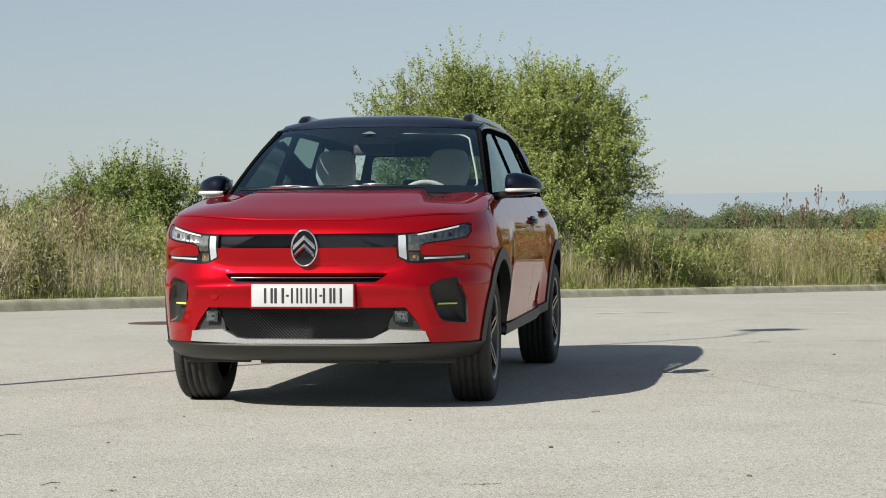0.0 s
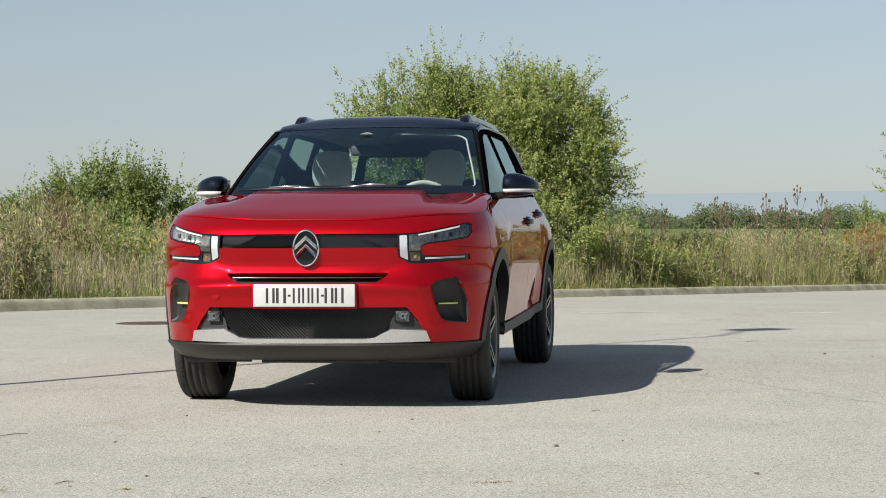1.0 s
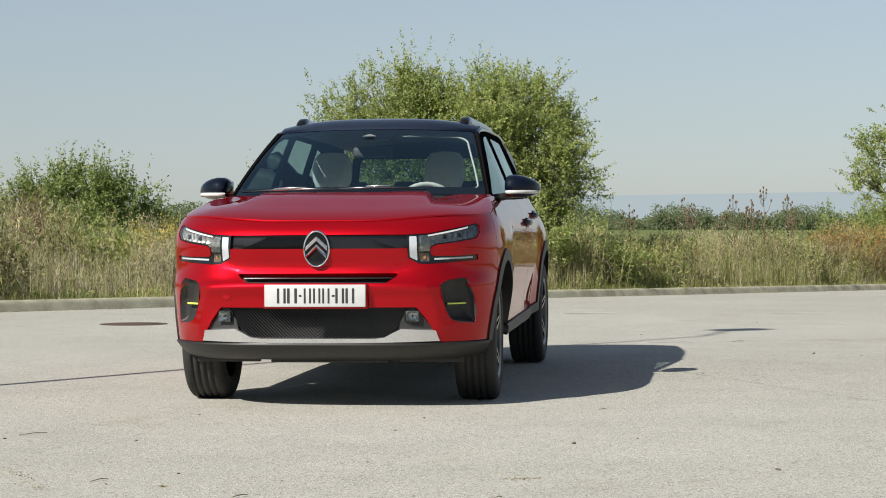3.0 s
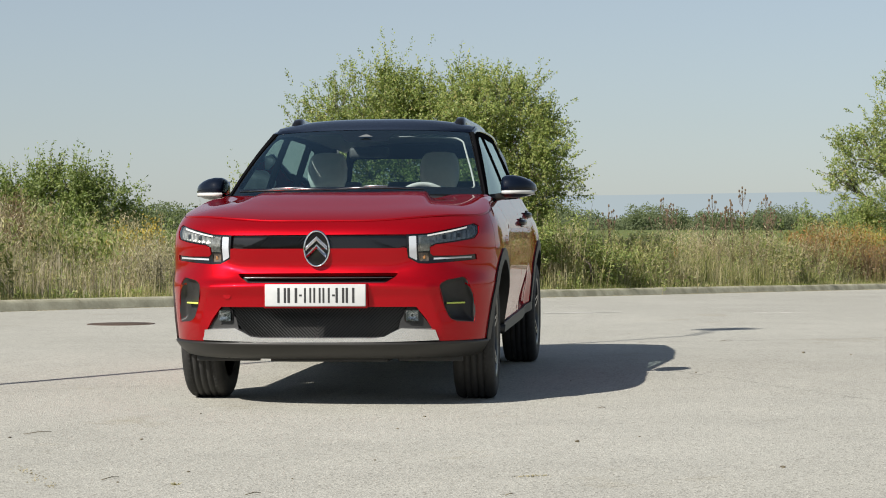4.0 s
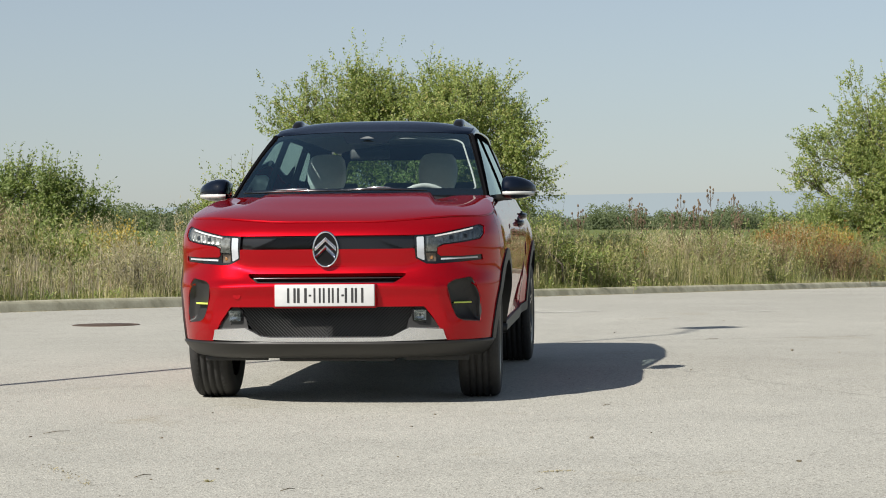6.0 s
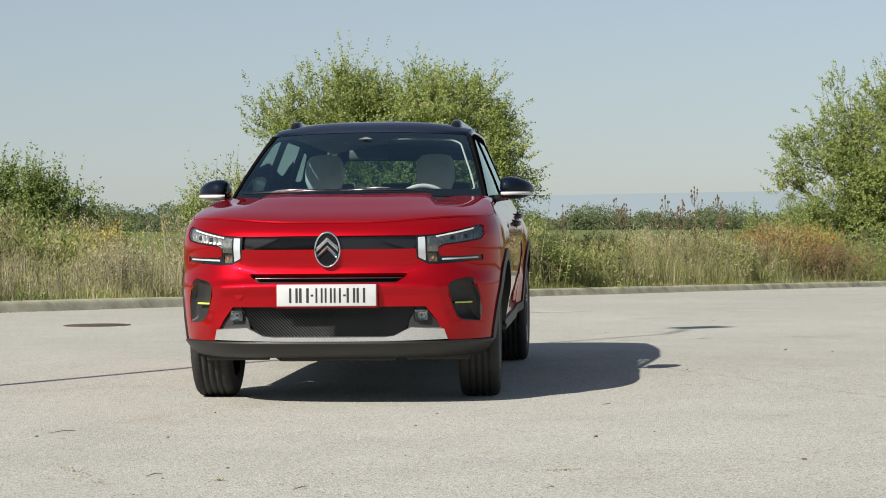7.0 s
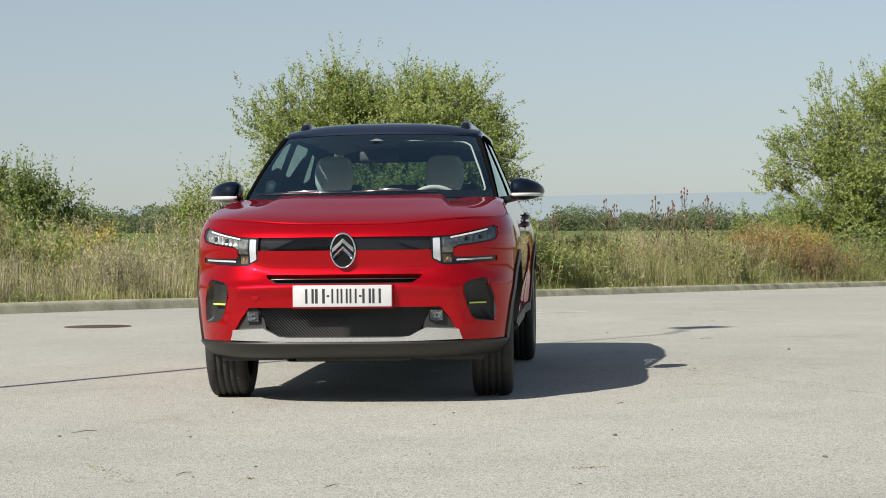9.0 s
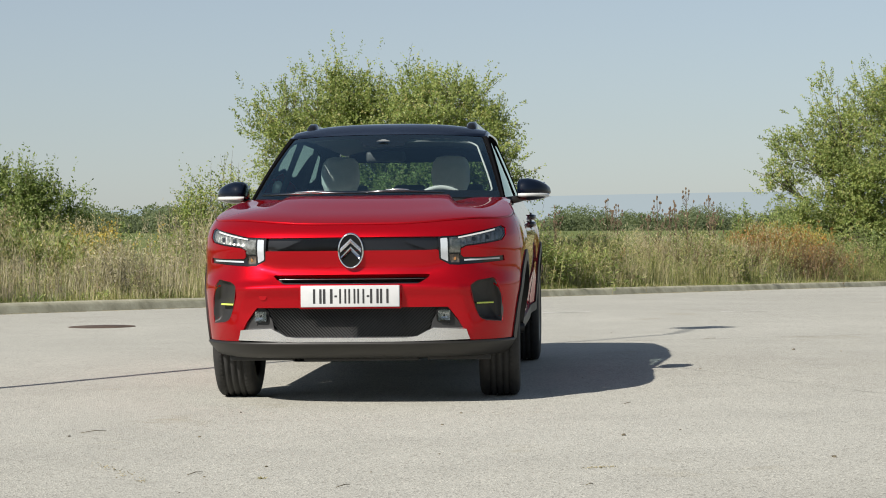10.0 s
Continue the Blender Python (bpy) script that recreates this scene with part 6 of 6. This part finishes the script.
# clumps of mixed weeds all along the verge, each of its own kind and height
_rng = random.Random(77)
KINDS = [("pale dry weeds with feathery heads", GREY_STEM, STRAW, (0.7, 1.35), 0.05, 22), ("brown withered weeds in dry grass", BROWN_WEED, BROWN_WEED, (0.6, 1.2), 0.045, 20),
         ("leafy green weeds in the verge", LEAF, GRASS, (0.6, 1.15), 0.07, 24), ("yellow-green weeds with pale tips", GRASS, STRAW, (0.6, 1.25), 0.065, 24), ("rusty withered weeds in the verge", RUST, GRASS, (0.5, 1.1), 0.06, 22)]
for _i in range(70):
    _s, _d = -9.0 + _i * 0.74 + _rng.uniform(-0.5, 0.5), _rng.uniform(0.7, 4.2)
    _x, _y, _z = kerb_place(_s, _d, 0)
    _lab, _m, _tip, _h, _leaf, _per = KINDS[_rng.choice((0, 0, 0, 2, 3, 3) if _s < 11 else (2, 2, 3) if _s < 18 else (0, 1, 2, 2, 3, 3, 3, 4))]
    _k = _rng.uniform(0.75, 1.15) * min(1.0, 0.35 + float(growth(_s, _d)))
    weed_patch("weed_clump", (_x, _y), (_rng.uniform(0.5, 0.9), _rng.uniform(0.4, 0.7)), _rng.randint(45, 75), (_h[0] * _k, _h[1] * _k), _m, 200 + _i, _lab, tip_mat=_tip, leaf=_leaf, per=_per, lean=0.2)


def teasel(x, y, h, seed):
    rng = random.Random(seed)
    z = ground_z(x, y)
    thing = new("teasel")
    tagged(thing, "dry brown teasel with spiny seed heads", "teasel", group="teasels in the verge")
    bm = bmesh.new()
    heads = []
    top_p = Vector((x + rng.uniform(-0.08, 0.08), y, z + h))
    foot = Vector((x, y, z))
    tube_into(bm, [foot, foot.lerp(top_p, 0.5) + Vector((0.02, 0, 0)), top_p], [0.010, 0.008, 0.004], 5)
    heads.append(top_p)
    for k in range(rng.randint(10, 16)):
        t = rng.uniform(0.40, 0.92)
        s = foot.lerp(top_p, t)
        a = rng.uniform(0, 6.28)
        reach = (1 - t) * h * rng.uniform(0.35, 0.6)
        e = s + Vector((math.cos(a) * reach * 0.55, math.sin(a) * reach * 0.55, reach * 0.9 + 0.08))
        part("branch", tube([s, s.lerp(e, 0.5) + Vector((math.cos(a), math.sin(a), -0.2)) * 0.03, e], [0.006, 0.005, 0.004], 4), TEASEL, thing)
        heads.append(e)
    part("stem", bm, TEASEL, thing)
    for p in heads:
        b = bmesh.new()
        bmesh.ops.create_uvsphere(b, u_segments=8, v_segments=6, radius=0.018, matrix=Matrix.Translation(p + Vector((0, 0, 0.022))) @ Matrix.Diagonal((1, 1, 1.7, 1)))
        for v in b.verts:
            v.co += (v.co - p).normalized() * rng.uniform(0, 0.008)
        part("seed_head", b, TEASEL, thing, smooth=False)
    b = bmesh.new()
    for k in range(44):
        t = rng.uniform(0.1, 0.72)
        s = foot.lerp(top_p, t)
        a = rng.uniform(0, 6.28)
        d = Vector((math.cos(a), math.sin(a), rng.uniform(-0.5, 0.6))) * rng.uniform(0.08, 0.2)
        n = Vector((-math.sin(a), math.cos(a), 0)) * 0.02
        b.faces.new([b.verts.new(q) for q in (s, s + d * 0.5 + n, s + d, s + d * 0.5 - n)])
    part("withered_leaves", b, STRAW, thing, smooth=False)


for i, (x, y, h) in enumerate([(3.38, 35.4, 2.25), (2.62, 33.8, 2.0), (1.43, 35.8, 1.95), (3.95, 36.4, 2.1), (0.25, 34.4, 1.75), (2.95, 34.9, 1.75), (3.15, 36.0, 1.95), (1.75, 34.6, 1.8), (4.1, 37.2, 1.7), (2.4, 34.6, 1.55)]):
    teasel(x, y, h, 60 + i)


def far_wood(name, a, b, n, seed, h, label, k=340, size=0.36):
    """A belt of far trees, seen as one mass: every crown a few rounded heads over a full skirt."""
    rng = np.random.default_rng(seed)
    pos = []
    for i in range(n):
        t = (i + rng.uniform(0, 1)) / n
        x, y = a[0] + (b[0] - a[0]) * t + rng.normal() * 2, a[1] + (b[1] - a[1]) * t + rng.normal() * 12
        z = ground_z(x, y)
        hh = h * (0.80 + 0.50 * noise.noise((t * 17.0, seed, 0))) * rng.uniform(0.72, 1.10)
        for q in range(4):
            c = np.array([x + rng.normal() * hh * 0.22, y + rng.normal() * hh * 0.15, z + hh * rng.uniform(0.48, 0.72)])
            r = hh * rng.uniform(0.20, 0.30)
            d = units(rng.normal(size=(k // 5, 3)))
            pos.append(c + d * (r * rng.uniform(0.7, 1.0, k // 5) ** 0.5)[:, None])
        pos.append(rng.uniform(-1, 1, (k // 3, 3)) * np.array([hh * 0.50, hh * 0.3, hh * 0.30]) + np.array([x, y, z + hh * 0.27]))
    pos = np.concatenate(pos)
    v, f = quad_leaves(rng, pos, units(rng.normal(size=pos.shape)), size, size * 0.9)
    # the closed thicket inside the belt, leafy all over its front
    core, cover, m = [], [], n * 4
    for i in range(m + 1):
        t = i / m
        x, y = a[0] + (b[0] - a[0]) * t, a[1] + (b[1] - a[1]) * t
        z = ground_z(x, y)
        top = h * (0.44 + 0.26 * noise.noise((t * 17.0, seed, 0)) + 0.16 * noise.noise((t * n * 0.9, seed, 5.0)))
        core += [(x, y - 9, z - 0.5), (x, y - 5, z + top * 0.8), (x, y, z + top), (x, y + 6, z - 0.5)]
        up = rng.uniform(0, 1, k // 9)
        cover.append(np.stack([x + rng.normal(size=k // 9) * 0.7, y - 9.6 + 6 * up ** 2 + rng.normal(size=k // 9) * 0.4, z + up * top * 1.05], axis=1))
    cover = np.concatenate(cover)
    v2, f2 = quad_leaves(rng, cover, units(rng.normal(size=cover.shape)), size, size * 0.9)
    q = np.array([(i * 4 + j, i * 4 + 4 + j, i * 4 + 5 + j, i * 4 + 1 + j) for i in range(m) for j in range(3)])
    f = np.concatenate([f, f2 + len(v), q + len(v) + len(v2)])
    v = np.concatenate([v, v2, np.array(core)])
    ob = part(name, array_mesh(name, v, f), FAR_LEAF, smooth=False)
    tagged(ob, label, "woods", kind="stuff")


far_wood("far_wood", (-190, 300), (-25, 360), 170, 71, 7.2, "dark green wood at the meadow's far edge")
far_wood("far_wood", (-45, 415), (110, 430), 150, 72, 5.9, "dark green tree line at the horizon")
far_wood("far_wood", (110, 430), (260, 385), 80, 73, 5.4, "dark green tree line at the horizon")
# unseen belt added behind the camera to darken reflections in the car's nose
far_wood("far_wood", (-110, -62), (110, -88), 60, 75, 9.0, "unseen dark green wood added behind the camera for reflections", 320, 1.0)

# far hills, a glowing backdrop: the haze over them is put into its colour
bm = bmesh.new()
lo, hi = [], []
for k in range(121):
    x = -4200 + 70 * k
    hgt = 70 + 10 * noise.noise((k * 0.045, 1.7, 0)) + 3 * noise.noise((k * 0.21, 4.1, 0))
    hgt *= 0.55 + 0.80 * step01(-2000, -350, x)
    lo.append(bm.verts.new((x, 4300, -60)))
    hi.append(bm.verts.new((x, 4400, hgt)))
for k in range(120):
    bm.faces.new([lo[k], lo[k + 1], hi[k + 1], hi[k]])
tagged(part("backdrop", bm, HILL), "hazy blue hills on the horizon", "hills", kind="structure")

# ---- small things on the lot ----
# manhole cover
def manhole(x, y):
    thing = new("manhole_cover")
    thing.location = (x, y, lot_z(y))
    tagged(thing, "rusty round cast-iron manhole cover in the asphalt", "manhole")
    n = 36
    def ringp(r, z):
        return [(r * math.cos(6.28318 * k / n), r * math.sin(6.28318 * k / n), z) for k in range(n)]
    part("frame", loft([ringp(0.345, 0.0), ringp(0.340, 0.006), ringp(0.300, 0.007), ringp(0.295, 0.001)], close=True), IRON, thing)
    bm = loft([ringp(0.290, 0.001), ringp(0.285, 0.006), ringp(0.01, 0.008)], close=True)
    part("lid", bm, IRON, thing)


manhole(-3.82, 7.70)

# the lamp post whose shadow crosses the lot; it stands outside the view
def street_lamp(x, y, h, reach):
    thing = new("street_lamp")
    thing.location = (x, y, lot_z(y))
    tagged(thing, "grey steel street lamp with a flat head", "street lamp")
    part("pole", tube([(0, 0, 0), (0, 0, h * 0.5), (0, 0, h)], [0.050, 0.036, 0.022], 16), STEEL, thing)
    part("base_plate", bevel_box((0.3, 0.3, 0.02), (0, 0, 0.01), 0.004), STEEL, thing)
    part("arm", tube([(0, 0, h - 0.02), (reach[0] * 0.4, reach[1] * 0.4, h + 0.10), (reach[0], reach[1], h + 0.14)], [0.028, 0.025, 0.022], 10), STEEL, thing)
    ang = 33.0
    part("head", bevel_box((0.50, 0.34, 0.15), (0.14, 0, 0), 0.05, 3, Matrix.Translation((reach[0], reach[1], h + 0.14)) @ pose(0, 0, 0, 0, 0, ang)), STEEL, thing)


_run = 8.0 / math.tan(SUN_EL)
street_lamp(1.95 + _run * SUN_TO.x, 5.45 + _run * SUN_TO.y, 8.0, (0.10, 0.95))

# faded parking lines
def line_on_lot(pts, w):
    a, b = Vector(pts[0]), Vector(pts[1])
    n = Vector((-(b - a).y, (b - a).x)).normalized() * w * 0.5
    flat_patch("trim", [tuple(a + n), tuple(a - n), tuple(b - n), tuple(b + n)], 0.004, LINE_PAINT, "faded white parking line on asphalt", "road marking")


line_on_lot([(0.33, 10.43), (1.19, 10.86)], 0.10)
for a, b, w in (((2.67, 10.49), (2.83, 10.53), 0.09), ((2.86, 10.55), (2.93, 10.55), 0.06), ((2.97, 10.55), (3.12, 10.60), 0.10), ((3.15, 10.61), (3.22, 10.62), 0.06)):
    line_on_lot([a, b], w)


# cracks
def crack(pts, w, seed, name="crack"):
    rng = random.Random(seed)
    bm = bmesh.new()
    l, r = [], []
    fine = []
    for a, b in zip(pts, pts[1:]):
        for k in range(10):
            t = k / 10
            fine.append((a[0] + (b[0] - a[0]) * t + rng.uniform(-0.03, 0.03), a[1] + (b[1] - a[1]) * t + rng.uniform(-0.03, 0.03)))
    for i, p in enumerate(fine):
        ww = w * rng.uniform(0.2, 1.0)
        z = lot_z(p[1]) + 0.004
        l.append(bm.verts.new((p[0], p[1] - ww, z)))
        r.append(bm.verts.new((p[0], p[1] + ww, z)))
    for k in range(len(l) - 1):
        bm.faces.new([l[k], l[k + 1], r[k + 1], r[k]])
    bmesh.ops.recalc_face_normals(bm, faces=bm.faces)
    tagged(part(name, bm, TAR, smooth=False), "thin dark crack in the asphalt", "crack", kind="structure")


crack([(1.22, 1.9), (1.66, 0.85), (1.95, 0.28), (2.24, -0.23), (2.56, -0.82), (2.92, -1.53), (3.24, -1.96), (3.9, -3.0)], 0.008, 3)
crack([(2.24, -0.23), (2.26, 0.45)], 0.005, 4)
crack([(1.5, 4.29), (2.19, 4.48), (3.1, 4.85), (3.64, 5.13)], 0.012, 5)

# bits of debris: twigs and clods
def debris(n, seed):
    rng = random.Random(seed)
    for i in range(n):
        x, y = rng.uniform(-4.5, 5.5), rng.uniform(-7.0, 9.0)
        if abs(x) < 1.0 and -2.3 < y < 2.3:
            continue
        bit(x, y, rng.uniform(0.002, 0.006), rng)


def bit(x, y, r, rng):
    bm = bmesh.new()
    bmesh.ops.create_icosphere(bm, subdivisions=1, radius=r, matrix=Matrix.Translation((x, y, lot_z(y) + r * 0.35)) @ pose(0, 0, 0, 0, 0, rng.uniform(0, 180)) @ Matrix.Diagonal((rng.uniform(1.0, 2.2), 1.0, 0.6, 1)))
    for v in bm.verts:
        v.co += Vector((rng.uniform(-1, 1), rng.uniform(-1, 1), rng.uniform(-0.3, 0.5))) * r * 0.3
    tagged(part("clod", bm, DEBRIS, smooth=False), "small dry clod on the asphalt", "debris", group="clods on the lot")


def twig(a, b, r=0.0019):
    (xa, ya), (xb, yb) = a, b
    z = lot_z(ya) + 0.004
    pts = [(xa, ya, z), ((xa + xb) / 2 + 0.004, (ya + yb) / 2, z + 0.005), (xb, yb, z)]
    tagged(part("twig", tube(pts, [r * 0.8, r, r * 0.6], 5), DEBRIS), "thin dry twig on the asphalt", "twig", group="twigs on the lot")


def crumbs(a, b, wide, n, seed, label, size=0.009):
    """A smear of fine dirt: crumbs strewn along a line."""
    rng = np.random.default_rng(seed)
    t = rng.uniform(0, 1, n)
    x = a[0] + (b[0] - a[0]) * t + rng.normal(size=n) * wide
    y = a[1] + (b[1] - a[1]) * t + rng.normal(size=n) * wide
    pos = np.stack([x, y, np.array([lot_z(float(q)) for q in y]) + 0.003], axis=1)
    v, f = quad_leaves(rng, pos, units(rng.normal(size=(n, 3)) * np.array([1, 1, 0.2])), size, size * 0.7)
    tagged(part("dirt_crumbs", array_mesh("dirt_crumbs", v, f), DIRT, smooth=False), label, "dirt", kind="stuff")


def sprout(x, y):
    """A small dry weed that grows out of the asphalt."""
    rng = np.random.default_rng(5)
    n = 16
    way = units(rng.normal(size=(n, 3)) * np.array([1, 1, 0.35]) + np.array([0, 0, 0.45]))
    v, f = quad_leaves(rng, np.tile(np.array([x, y, 0.0]), (n, 1)), way, 0.026, 0.006)
    tagged(part("sprout", array_mesh("sprout", v, f), STRAW, smooth=False), "tiny dry weed growing out of the asphalt", "weed")


_rng = random.Random(9)
for x, y, r in ((-1.11, -3.63, 0.007), (-0.5, -3.67, 0.006), (-0.18, -5.17, 0.005), (0.6, -2.51, 0.007), (1.4, -3.65, 0.010), (2.22, -4.53, 0.008), (2.73, 2.46, 0.012),
                (-0.54, -2.42, 0.005), (0.43, -5.02, 0.004), (0.64, -4.4, 0.005), (1.94, 0.43, 0.006), (1.66, -3.4, 0.004)):
    bit(x, y, r, _rng)
debris(46, 44)
for a, b in (((-1.09, -3.50), (-1.00, -3.38)), ((-0.255, -5.12), (-0.215, -5.03)), ((0.36, -5.50), (0.40, -5.43)), ((1.245, -5.44), (1.27, -5.41)), ((2.17, 4.46), (2.28, 4.60)), ((1.42, -2.0), (1.46, -1.98))):
    twig(a, b)
crumbs((1.24, -4.90), (1.35, -4.86), 0.010, 70, 6, "small smear of dry dirt on the asphalt")
crumbs((-0.72, -4.70), (-0.34, -5.36), 0.022, 90, 7, "streak of brown dirt on the asphalt")
sprout(0.05, -5.22)
# dirt and dead grass washed along the foot of the kerb
for _i, (_s, _e) in enumerate(((-4.0, 3.0), (9.5, 16.0), (16.5, 21.0), (21.5, 30.0))):
    crumbs(kerb_place(_s, -0.10, 0)[:2], kerb_place(_e, -0.10, 0)[:2], 0.035, 700, 90 + _i, "dry dirt gathered at the foot of the kerb", 0.022)
